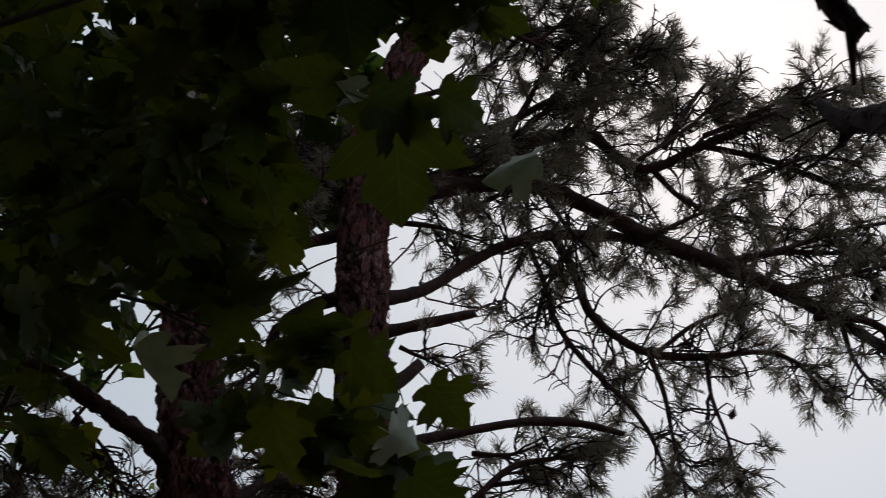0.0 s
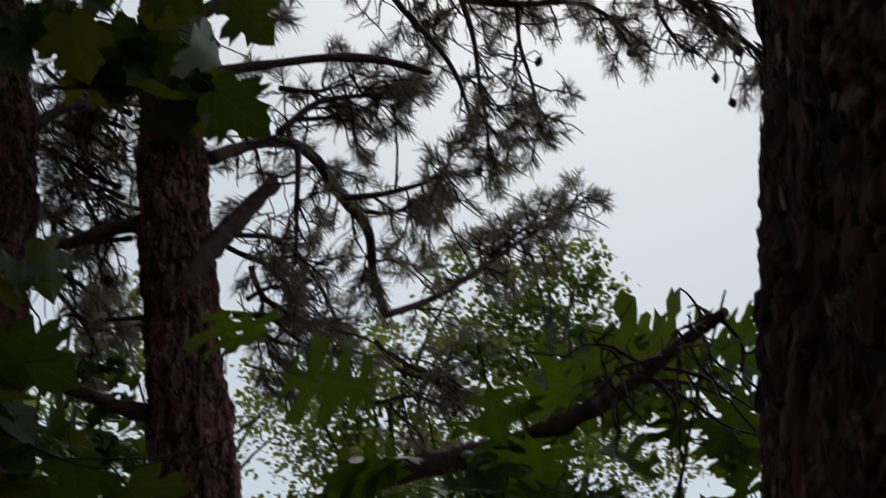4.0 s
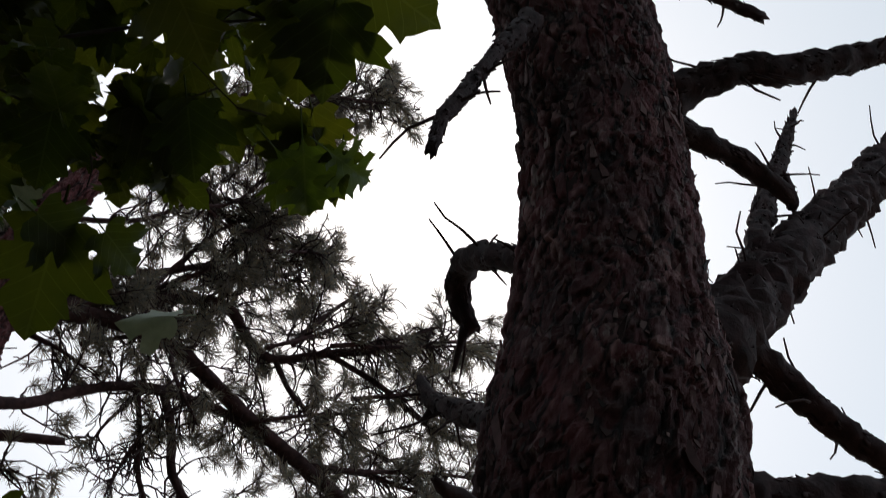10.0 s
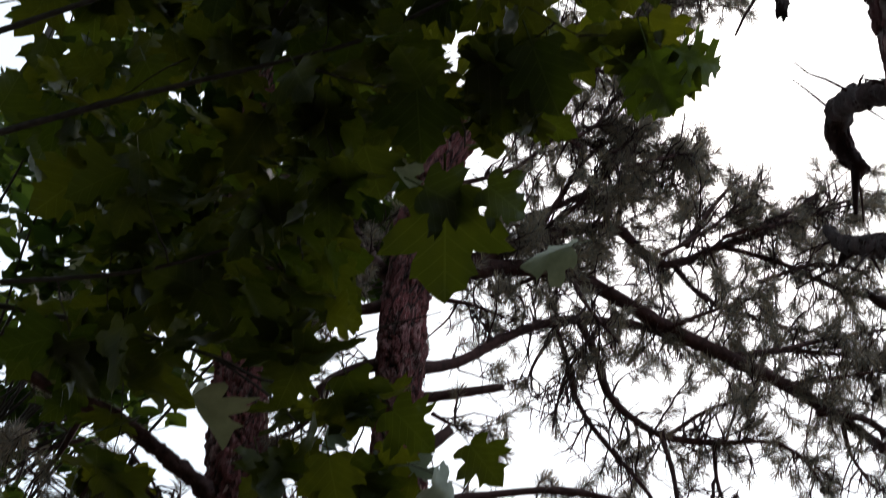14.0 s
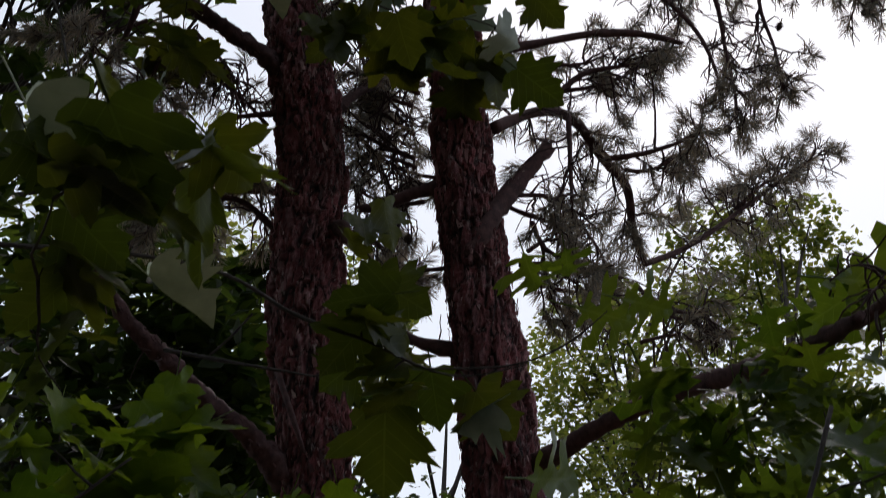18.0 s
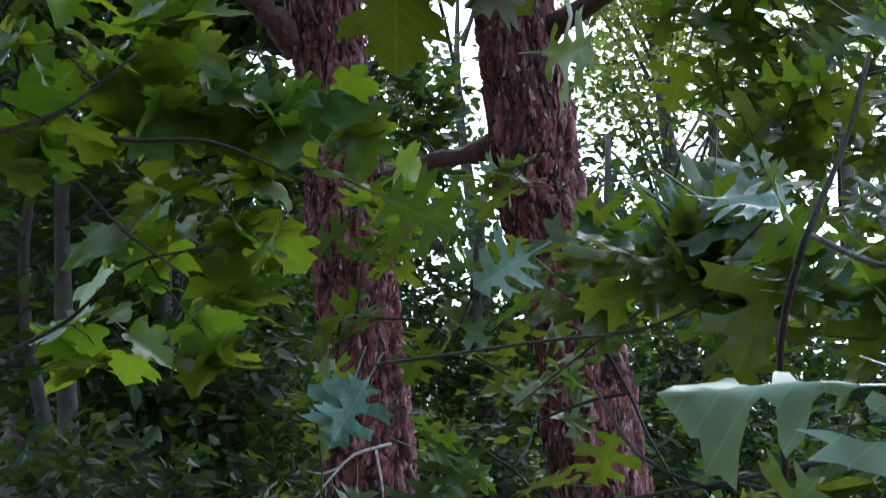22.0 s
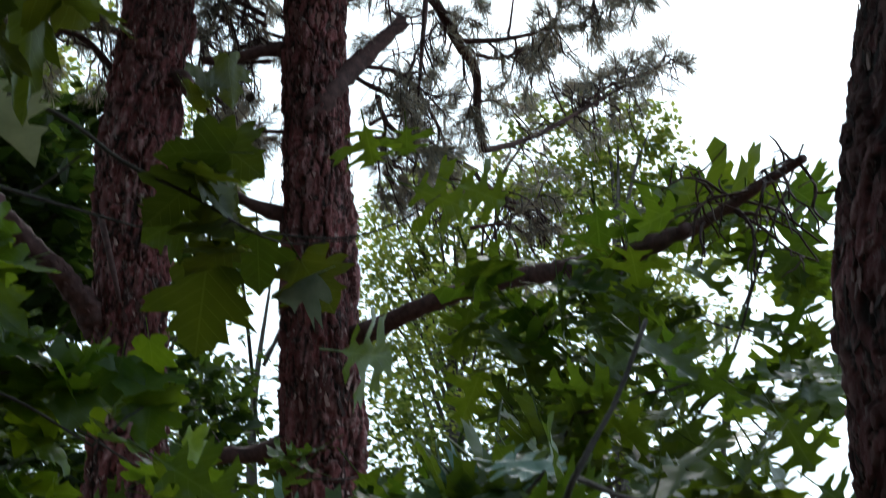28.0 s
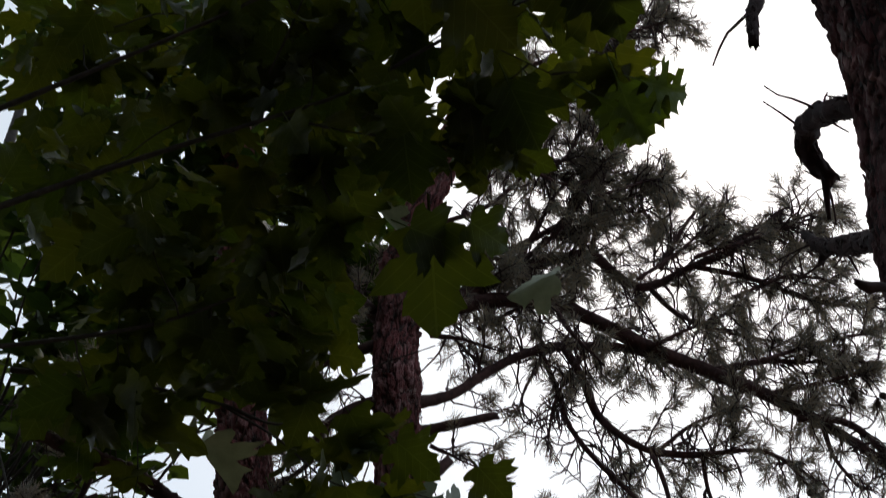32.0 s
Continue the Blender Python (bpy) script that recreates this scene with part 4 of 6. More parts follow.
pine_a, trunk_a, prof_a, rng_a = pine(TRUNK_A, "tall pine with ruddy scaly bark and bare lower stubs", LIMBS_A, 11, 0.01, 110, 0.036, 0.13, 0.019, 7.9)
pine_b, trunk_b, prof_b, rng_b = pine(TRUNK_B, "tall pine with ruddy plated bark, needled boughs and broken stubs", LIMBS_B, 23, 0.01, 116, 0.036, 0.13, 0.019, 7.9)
pine_c, trunk_c, prof_c, rng_c = pine(TRUNK_C, "thick old pine with furrowed bark darkened as in shade and dead hooked branches", LIMBS_C, 37, 0.005, 260, 0.03, 0.13, 0.0105, 5.0, 0.012, 1.0, SHADED_BARK)


# Crown of pine C, out of view, added to shade the trunk from above.
shade_crown_rng = random.Random(71)
for k in range(14):
    a, z = shade_crown_rng.uniform(-2.6, 0.9), shade_crown_rng.uniform(6.2, 8.4)
    reach = shade_crown_rng.uniform(1.2, 2.4)
    end = (0.55 + math.cos(a) * reach, min(1.9, 1.35 + math.sin(a) * reach), z + 0.8)
    pts = [(0.5, 1.36, z, 0.05), ((0.55 + end[0]) / 2, (1.35 + end[1]) / 2, z + 0.35, 0.035), (*end, 0.012)]
    ob = part("limb", tube(([], []), spline(pts, 0.1), 8, 0.2, shade_crown_rng), LIMB_BARK, pine_c)
    shoots = ([], [])
    for p in spline(pts, 0.045)[4:, :3]:
        for _ in range(5):
            tuft(shoots, shade_crown_rng, p + np.array([shade_crown_rng.gauss(0, 0.3), shade_crown_rng.gauss(0, 0.3), shade_crown_rng.gauss(0, 0.2)]), (shade_crown_rng.gauss(0, 1), shade_crown_rng.gauss(0, 1), 0.3), 12, 0.16)
    part("needle_spray", shoots, NEEDLE, ob, "", False)["kind"] = "stuff"


def pine_cone_mesh():
    verts, faces = [], []
    for i in range(7):
        z = i / 6
        r = 0.5 * math.sin(math.pi * (0.12 + 0.8 * z)) ** 0.8
        for k in range(9):
            a = 2 * math.pi * (k + 0.5 * (i % 2)) / 9
            c, s = math.cos(a), math.sin(a)
            j = len(verts)
            w = 0.17
            verts += [(c * r * 0.6, s * r * 0.6, -z * 1.1), (c * r - s * w, s * r + c * w, -z * 1.1 + 0.05), (c * r * 1.25, s * r * 1.25, -z * 1.1 + 0.1), (c * r + s * w, s * r - c * w, -z * 1.1 + 0.05), (c * r * 0.7, s * r * 0.7, -z * 1.1 + 0.14)]
            faces += [(j, j + 1, j + 2), (j, j + 2, j + 3), (j + 1, j + 4, j + 2), (j + 2, j + 4, j + 3)]
    verts, faces = tube((verts, faces), [(0, 0, 0.7, 0.05), (0, 0, 0.1, 0.08), (0, 0, -0.5, 0.4), (0, 0, -1.05, 0.15)], 8)
    return mesh_of("pine_cone", verts, faces, CONE)


CONE_MESH = pine_cone_mesh()
limb_points = np.concatenate([spline(pts, 0.05)[:, :3] for _, pts in LIMBS_A + LIMBS_B])
for p in CONES:
    near = limb_points[np.argmin(np.linalg.norm(limb_points - np.array(p), axis=1))]
    part("cone_twig", tube(([], []), spline([(*near, 0.004), (*((near + np.array(p)) / 2 + np.array([0.01, 0, 0.03])), 0.003), (p[0], p[1], p[2] + 0.012, 0.002)], 0.03), 4), TWIG_BARK, pine_b)
    ob = attach(new("pine_cone", CONE_MESH), pine_b)
    ob.matrix_basis = pose(*p, rng_b.uniform(-30, 30), rng_b.uniform(-30, 30), rng_b.uniform(0, 360)) @ Matrix.Scale(0.028, 4)
pv, pf = [], []
for i in range(22):
    for k in range(7):
        z = 1.72 + 0.021 * i
        u, v = k / 6 - 0.5, i / 21
        a = math.radians(-72) + (0.5 - 0.4 * v ** 1.5) * u * (1 + 0.14 * math.sin(i * 1.7) + 0.1 * math.sin(i * 3.9 + k)) + 0.05 * v
        r = float(np.interp(z, prof_c[0], prof_c[3])) + 0.007 - 0.02 * (abs(u) > 0.45) + 0.0015 * math.sin(i * 2.3 + k)
        pv.append((float(np.interp(z, prof_c[0], prof_c[1])) + r * math.cos(a), float(np.interp(z, prof_c[0], prof_c[2])) + r * math.sin(a), z))
for i in range(21):
    for k in range(6):
        a = i * 7 + k
        pf.append((a, a + 1, a + 8, a + 7))
part("bare_wood_patch", (pv, pf), BARE_WOOD, pine_c, "pale bare wood where bark has come away")


# ---- broadleaf saplings ----
MAPLE_HALF = [(0.06, -0.06), (0.2, -0.1), (0.34, -0.06), (0.4, 0.02), (0.32, 0.1), (0.29, 0.16), (0.44, 0.2), (0.58, 0.34), (0.49, 0.4), (0.56, 0.52), (0.44, 0.52), (0.34, 0.49), (0.255, 0.49), (0.26, 0.57), (0.33, 0.72), (0.24, 0.73), (0.17, 0.83), (0.08, 0.91)]
OAK_HALF = [(0.02, 0.05), (0.05, 0.12), (0.20, 0.10), (0.28, 0.12), (0.22, 0.18), (0.13, 0.22), (0.085, 0.28), (0.11, 0.33), (0.25, 0.33), (0.42, 0.28), (0.52, 0.31), (0.44, 0.37), (0.51, 0.45), (0.38, 0.46), (0.28, 0.46), (0.16, 0.48), (0.09, 0.54), (0.11, 0.60), (0.24, 0.63), (0.40, 0.62), (0.35, 0.69), (0.41, 0.78), (0.27, 0.77), (0.16, 0.76), (0.11, 0.80), (0.16, 0.87), (0.21, 0.95), (0.10, 0.93), (0.05, 0.96)]


HANG_HALF = [(0.014, 0.04), (0.041, 0.12), (0.034, 0.2), (0.068, 0.26), (0.204, 0.3), (0.272, 0.37), (0.204, 0.41), (0.082, 0.43), (0.054, 0.5), (0.082, 0.56), (0.204, 0.57), (0.34, 0.6), (0.292, 0.66), (0.272, 0.73), (0.19, 0.78), (0.163, 0.84), (0.088, 0.88), (0.048, 0.94), (0.02, 0.98)]


def leaf_mesh(name, half, material, seed, folded=None):
    """A lobed leaf of unit length with a folded midrib, curled lobes and a stalk."""
    rng = random.Random(seed)
    bm = bmesh.new()
    fold, curl, droop, twist = rng.uniform(0.05, 0.3), rng.uniform(-0.5, 0.5), rng.uniform(0.0, 0.35), rng.uniform(-0.3, 0.3)
    if folded is not None:
        fold, curl, droop, twist = folded, 0.25, 0.22, 0.12
    mids = [bm.verts.new((0, y, 0)) for y in (0.0, 0.25, 0.5, 0.75, 1.0)]
    for side in (1, -1):
        rim = [bm.verts.new((side * x * rng.uniform(0.88, 1.12), y + rng.uniform(-0.02, 0.02), 0)) for x, y in half]
        loop = [mids[0]] + rim + mids[:0:-1]
        f = bm.faces.new(loop if side > 0 else loop[::-1])
        f.normal_update()
        bmesh.ops.triangulate(bm, faces=[f])
    bmesh.ops.subdivide_edges(bm, edges=[e for e in bm.edges if e.calc_length() > 0.16], cuts=1)
    for f in bm.faces:
        f.normal_update()
    bmesh.ops.triangulate(bm, faces=bm.faces[:])
    for v in bm.verts:
        x, y = v.co.x, v.co.y
        v.co.z = fold * abs(x) - curl * x * x - droop * y * y * 0.6 + twist * x * y + 0.05 * math.sin(9 * y + seed) * abs(x) * 2 + 0.02 * math.sin(23 * x + 7 * y)
    w = 0.012
    a = [bm.verts.new(v) for v in ((-w, 0.02, 0), (w, 0.02, 0), (0, 0.02, -w), (-w, -0.38, 0.03), (w, -0.38, 0.03), (0, -0.38, 0.03 - w))]
    for f in ((0, 1, 4, 3), (1, 2, 5, 4), (2, 0, 3, 5)):
        bm.faces.new([a[i] for i in f])
    for f in bm.faces:
        f.smooth = True
    me = bpy.data.meshes.new(name)
    bm.to_mesh(me)
    bm.free()
    me.materials.append(material)
    return me


LEAVES = {"maple": [leaf_mesh("leaf", MAPLE_HALF, MAPLE_LEAF, s) for s in range(8)], "oak": [leaf_mesh("leaf", OAK_HALF, OAK_LEAF, 20 + s) for s in range(8)],
          "young": [leaf_mesh("leaf", MAPLE_HALF, YOUNG_LEAF, 70 + s) for s in range(8)],
          "pale": [leaf_mesh("leaf", MAPLE_HALF, PALE_LEAF, 40 + s, -0.45 - 0.2 * s) for s in range(4)], "hanging": [leaf_mesh("leaf", HANG_HALF, SHEEN_LEAF, 61, -0.8)], "sheened": [leaf_mesh("leaf", OAK_HALF, SHEEN_LEAF, 50 + s) for s in range(5)]}


def leaf(kind, at, tip, normal, size, parent, rng):
    y = Vector(tip).normalized()
    z = Vector(normal).normalized()
    x = y.cross(z).normalized()
    z = x.cross(y)
    ob = attach(new("leaf", rng.choice(LEAVES[kind])), parent)
    m = Matrix((x, y, z)).transposed().to_4x4()
    ob.matrix_basis = Matrix.Translation(Vector(at) - y * size * 0.5) @ m @ Matrix.Scale(size, 4)
    return ob


def sapling(name, foot, label, category, twigs, clumps, heroes, kind, seed, size, stem=0.035):
    """A young broadleaf tree: stem, branches and single leaves in sprays."""
    rng = random.Random(seed)
    tree = tagged(base_of(name, foot[0], foot[1]), label, category)
    ends = []
    top = max(p[2] for _, pts in twigs for p in pts)
    part("stem", tube(([], []), spline([(*foot, -0.05, stem), (foot[0] + 0.02, foot[1], 1.0, stem * 0.8), (foot[0] - 0.02, foot[1] + 0.03, 2.0, stem * 0.65), (foot[0] + 0.05, foot[1], top * 0.8, stem * 0.3)] if stem > 0.02 else [(*foot, -0.05, stem), (twigs[0][1][0][0], twigs[0][1][0][1], twigs[0][1][0][2] * 0.6, stem * 0.9), twigs[0][1][0]], 0.1), 10, 0.1, rng), SAPLING_BARK, tree)
    for _, pts in twigs:
        part("branch", tube(([], []), spline(pts, 0.03), 6, 0.12, rng), SAPLING_BARK, tree)
        ends += [np.array(p[:3]) for p in spline(pts, 0.08)]
    ends = np.array(ends)
    for centre, radius, count, *own in sorted(clumps, key=lambda q: float(np.min(np.linalg.norm(ends - np.array(q[0]), axis=1)))):
        c = np.array(centre)
        near = ends[np.argmin(np.linalg.norm(ends - c, axis=1))]
        gap = float(np.linalg.norm(c - near)) + 1e-3
        rows = wander(rng, near, c - near, gap, 0.0032, 0.0014, 0.3)
        k = len(rows) - 1
        rows = [(*(np.array(r[:3]) + (c - np.array(rows[-1][:3])) * i / k), r[3]) for i, r in enumerate(rows)]
        ends = np.concatenate([ends, [r[:3] for r in rows[2:]]])
        part("twig", tube(([], []), rows, 5), SAPLING_BARK, tree)
        for _ in range(count):
            v = unit([rng.gauss(0, 1), rng.gauss(0, 1), rng.gauss(0, 0.8)]) * radius * rng.random() ** 0.45
            n = unit([rng.gauss(0, 0.45), rng.gauss(-0.15, 0.45), 1])
            tip = unit([v[0] + rng.gauss(0, 0.5) * radius, v[1] + rng.gauss(0, 0.5) * radius, -0.35 * radius + rng.gauss(0, 0.3) * radius])
            leaf(own[0] if own else kind, c + v, tip, n, size * min(1.25, max(1.0, c[1] / 2.6)) * rng.uniform(0.65, 1.15), tree, rng)
    for k, at, tip, n, s in heroes:
        leaf(k, at, tip, n, s, tree, rng)
    return tree


TWIGS_MAPLE = [
    ("twig", [(-1.266, 2.584, 4.019, 0.011), (-0.794, 2.565, 4.239, 0.009), (-0.376, 2.519, 4.377, 0.006), (-0.186, 2.481, 4.432, 0.006), (0.055, 2.386, 4.52, 0.005), (0.338, 2.279, 4.587, 0.003)]),
    ("twig", [(-0.375, 2.527, 4.371, 0.005), (-0.232, 2.561, 4.356, 0.004), (-0.104, 2.582, 4.346, 0.003), (0.046, 2.622, 4.311, 0.003), (0.065, 2.679, 4.255, 0.002)]),
    ("twig", [(-1.284, 2.423, 4.171, 0.011), (-0.864, 2.378, 4.387, 0.007), (-0.481, 2.298, 4.546, 0.005), (-0.217, 2.205, 4.649, 0.003)]),
    ("twig", [(-0.412, 2.438, 4.444, 0.003), (-0.353, 2.352, 4.523, 0.003), (-0.295, 2.252, 4.607, 0.002)]),
    ("twig", [(-1.247, 3.407, 4.244, 0.01), (-0.9, 3.524, 4.272, 0.006), (-0.644, 3.612, 4.257, 0.006), (-0.437, 3.68, 4.226, 0.004), (-0.218, 3.608, 4.359, 0.003), (0.032, 3.563, 4.435, 0.002)]),
    ("twig", [(-0.644, 3.612, 4.257, 0.004), (-0.468, 3.704, 4.187, 0.004), (-0.29, 3.806, 4.083, 0.003), (-0.042, 3.843, 4.063, 0.002), (0.144, 3.884, 4.01, 0.002)]),
    ("twig", [(-1.177, 2.799, 3.818, 0.007), (-0.752, 2.856, 3.935, 0.006), (-0.495, 2.84, 4.025, 0.004), (-0.255, 2.808, 4.102, 0.003)]),
    ("twig", [(0.11, 2.371, 4.531, 0.002), (0.214, 2.415, 4.49, 0.002), (0.333, 2.454, 4.446, 0.002)]),
    ("twig", [(-0.438, 2.313, 4.598, 0.007), (-0.035, 2.312, 4.636, 0.006), (0.34, 2.31, 4.623, 0.004), (0.529, 2.259, 4.636, 0.003), (0.608, 2.16, 4.692, 0.002)]),
]
MAPLE_CLUMPS = [
    ((0.258, 2.916, 5.21), 0.334, 13),
    ((0.415, 2.695, 5.229), 0.223, 10),
    ((-0.116, 2.876, 5.202), 0.248, 13),
    ((0.037, 2.822, 5.304), 0.305, 13),
    ((-0.157, 3.079, 5.234), 0.382, 14),
    ((-0.343, 2.939, 5.193), 0.324, 13),
    ((-0.394, 3.149, 5.106), 0.235, 10),
    ((-0.7, 3.1, 5.5), 0.34, 14),
    ((-0.35, 3.05, 5.55), 0.34, 14),
    ((0.0, 2.95, 5.6), 0.34, 13),
    ((0.3, 2.85, 5.6), 0.3, 12),
    ((-1.0, 3.2, 5.4), 0.34, 14),
    ((-0.933, 2.463, 4.642), 0.227, 13),
    ((-1.102, 2.889, 5.171), 0.294, 13),
    ((-0.934, 2.818, 4.492), 0.234, 12),
    ((-1.098, 3.293, 4.979), 0.301, 12),
    ((-0.873, 3.062, 4.253), 0.234, 11),
    ((-1.027, 3.579, 4.7), 0.301, 11),
    ((-0.865, 3.348, 4.096), 0.241, 10),
    ((-1.013, 3.897, 4.504), 0.309, 10),
    ((-0.638, 2.381, 4.63), 0.22, 13),
    ((-0.759, 2.806, 5.173), 0.286, 13),
    ((-0.637, 2.669, 4.547), 0.212, 12),
    ((-0.754, 3.131, 5.06), 0.274, 12),
    ((-0.655, 2.999, 4.388), 0.234, 13),
    ((-0.771, 3.504, 4.858), 0.301, 13),
    ((-0.591, 3.221, 4.144), 0.203, 10),
    ((-0.696, 3.765, 4.572), 0.261, 10),
    ((-0.357, 2.405, 4.66), 0.205, 12),
    ((-0.426, 2.834, 5.209), 0.267, 12),
    ((-0.331, 2.684, 4.587), 0.182, 10),
    ((-0.363, 2.9, 4.374), 0.197, 11),
    ((-0.344, 3.118, 4.128), 0.151, 7),
    ((-0.094, 2.44, 4.654), 0.191, 12),
    ((-0.066, 2.671, 4.456), 0.176, 10),
    ((0.168, 2.278, 4.627), 0.156, 9),
    ((0.198, 2.515, 4.431), 0.156, 9),
    ((0.404, 2.249, 4.627), 0.142, 7),
    ((0.567, 2.507, 4.391), 0.099, 2),
    ((-0.355, 3.227, 3.986), 0.121, 6),
    ((-0.284, 2.5, 4.651), 0.249, 13),
    ((0.037, 2.401, 4.746), 0.235, 12),
    ((0.355, 2.282, 4.667), 0.171, 9),
    ((0.528, 2.481, 4.486), 0.099, 4),
    ((0.043, 2.713, 4.47), 0.185, 9),
    ((0.479, 2.585, 4.55), 0.128, 6),
    ((0.224, 2.483, 4.661), 0.256, 12),
    ((-0.127, 2.632, 4.696), 0.293, 12),
    ((-0.872, 3.618, 3.857), 0.136, 5),
    ((-1.048, 4.19, 4.219), 0.176, 5),
    ((-0.276, 2.486, 4.133), 0.114, 7),
    ((-0.146, 2.388, 4.231), 0.114, 7),
    ((-0.223, 2.609, 4.014), 0.099, 5),
    ((-0.404, 2.745, 4.027), 0.117, 7),
    ((-0.349, 2.863, 3.897), 0.088, 4),
    ((-0.721, 2.717, 4.111), 0.128, 6),
    ((-0.858, 3.221, 4.578), 0.167, 6),
    ((-0.595, 2.961, 4.052), 0.132, 6),
    ((-0.705, 3.493, 4.493), 0.172, 6),
    ((-0.902, 3.029, 3.866), 0.147, 6),
    ((-1.067, 3.574, 4.273), 0.191, 6),
    ((0.199, 2.743, 4.438), 0.128, 6),
    ((-0.128, 3.704, 3.951), 0.166, 7),
    ((-0.395, 3.686, 3.929), 0.166, 7),
]
MAPLE_HANG_CLUMPS = [
    ((-0.914, 3.462, 4.497), 0.209, 9),
    ((-0.634, 3.493, 4.557), 0.193, 9),
    ((-0.521, 3.632, 4.428), 0.16, 8),
    ((-0.329, 3.532, 4.583), 0.112, 5),
    ((-0.869, 3.64, 4.305), 0.16, 7),
    ((-0.171, 3.835, 4.235), 0.096, 4),
    ((-0.035, 4.03, 3.957), 0.112, 3),
    ((-0.241, 3.982, 4.009), 0.096, 3),
    ((-0.393, 3.842, 4.187), 0.112, 3),
    ((-0.602, 1.72, 2.432), 0.097, 3),
    ((-0.443, 1.748, 2.455), 0.073, 2),
    ((-0.731, 2.001, 2.394), 0.109, 4),
    ((-0.67, 1.837, 2.447), 0.095, 3),
    ((-0.535, 1.857, 2.481), 0.103, 3),
    ((-0.73, 2.172, 2.275), 0.105, 3),
]
MAPLE_HEROES = [
    ("maple", (0.056, 3.39, 4.734), (0.815, 0.574, 0.076), (0.462, -0.566, -0.683), 0.225),
    ("maple", (-0.389, 3.463, 4.612), (0.159, 0.848, -0.506), (0.05, -0.519, -0.854), 0.268),
    ("maple", (-0.197, 3.335, 4.772), (0.261, 0.952, -0.158), (0.209, -0.216, -0.954), 0.239),
    ("maple", (-0.408, 3.695, 4.33), (0.75, 0.66, -0.03), (0.424, -0.516, -0.744), 0.239),
    ("maple", (-0.563, 3.638, 4.367), (-0.325, 0.822, -0.468), (-0.127, -0.528, -0.84), 0.225),
    ("maple", (-0.251, 3.822, 4.184), (0.294, 0.9, -0.321), (0.161, -0.378, -0.912), 0.183),
    ("maple", (-0.204, 3.963, 3.974), (0.148, 0.925, -0.35), (0.076, -0.363, -0.928), 0.168),
    ("maple", (-0.053, 4.078, 3.875), (-0.019, 0.808, -0.588), (-0.017, -0.589, -0.808), 0.197),
    ("maple", (-0.202, 3.814, 4.26), (0.438, 0.791, -0.426), (0.194, -0.546, -0.815), 0.197),
    ("maple", (-0.209, 3.993, 3.996), (-0.175, 0.848, -0.5), (-0.091, -0.52, -0.849), 0.197),
    ("maple", (-0.327, 3.5, 4.618), (-0.018, 0.857, -0.516), (-0.018, -0.516, -0.856), 0.183),
    ("maple", (-0.286, 3.608, 4.504), (0.805, 0.551, -0.219), (0.284, -0.682, -0.674), 0.183),
    ("maple", (-0.873, 3.491, 4.481), (-0.188, 0.745, -0.64), (-0.06, -0.659, -0.75), 0.31),
    ("maple", (0.593, 2.104, 4.611), (0.95, 0.31, 0.039), (0.223, -0.586, -0.779), 0.278),
    ("maple", (0.201, 2.527, 4.323), (0.841, 0.497, -0.214), (0.094, -0.524, -0.847), 0.217),
    ("oak", (0.518, 2.488, 4.32), (0.841, 0.497, -0.214), (0.094, -0.524, -0.847), 0.193),
    ("maple", (0.42, 2.29, 4.503), (0.345, 0.883, -0.319), (-0.059, -0.319, -0.946), 0.242),
    ("maple", (0.254, 2.48, 4.297), (0.416, 0.831, -0.371), (0.114, -0.452, -0.885), 0.193),
    ("maple", (0.159, 2.282, 4.473), (0.681, 0.691, -0.243), (0.21, -0.503, -0.839), 0.242),
    ("oak", (0.526, 2.452, 4.285), (0.416, 0.831, -0.371), (0.114, -0.452, -0.885), 0.205),
    ("oak", (0.614, 2.396, 4.317), (0.892, 0.438, 0.115), (0.377, -0.577, -0.724), 0.157),
    ("maple", (0.482, 2.24, 4.471), (0.256, 0.909, -0.327), (0.08, -0.358, -0.93), 0.242),
    ("maple", (-0.013, 2.222, 4.522), (0.101, 0.9, -0.424), (-0.001, -0.426, -0.905), 0.265),
    ("maple", (-0.051, 2.576, 4.215), (0.101, 0.9, -0.424), (-0.001, -0.426, -0.905), 0.205),
    ("maple", (0.035, 3.53, 4.645), (0.056, 0.802, -0.594), (0.031, -0.596, -0.802), 0.36),
    ("maple", (0.227, 3.414, 4.765), (0.731, 0.681, -0.037), (0.44, -0.512, -0.738), 0.193),
    ("pale", (0.343, 3.518, 4.651), (-0.896, 0.443, -0.031), (-0.443, -0.886, 0.135), 0.181),
    ("pale", (-0.691, 3.936, 4.226), (0.382, 0.757, -0.53), (-0.735, -0.099, -0.671), 0.204),
    ("pale", (-0.31, 3.89, 4.173), (-0.349, 0.807, -0.476), (-0.784, -0.53, -0.323), 0.108),
    ("pale", (-0.002, 3.968, 4.092), (0.922, 0.384, -0.045), (-0.114, 0.159, -0.981), 0.157),
    ("pale", (0.114, 4.055, 3.956), (0.642, 0.699, -0.315), (-0.45, 0.011, -0.893), 0.157),
    ("pale", (-0.105, 3.378, 4.797), (0.58, 0.732, -0.358), (-0.613, 0.102, -0.784), 0.132),
]
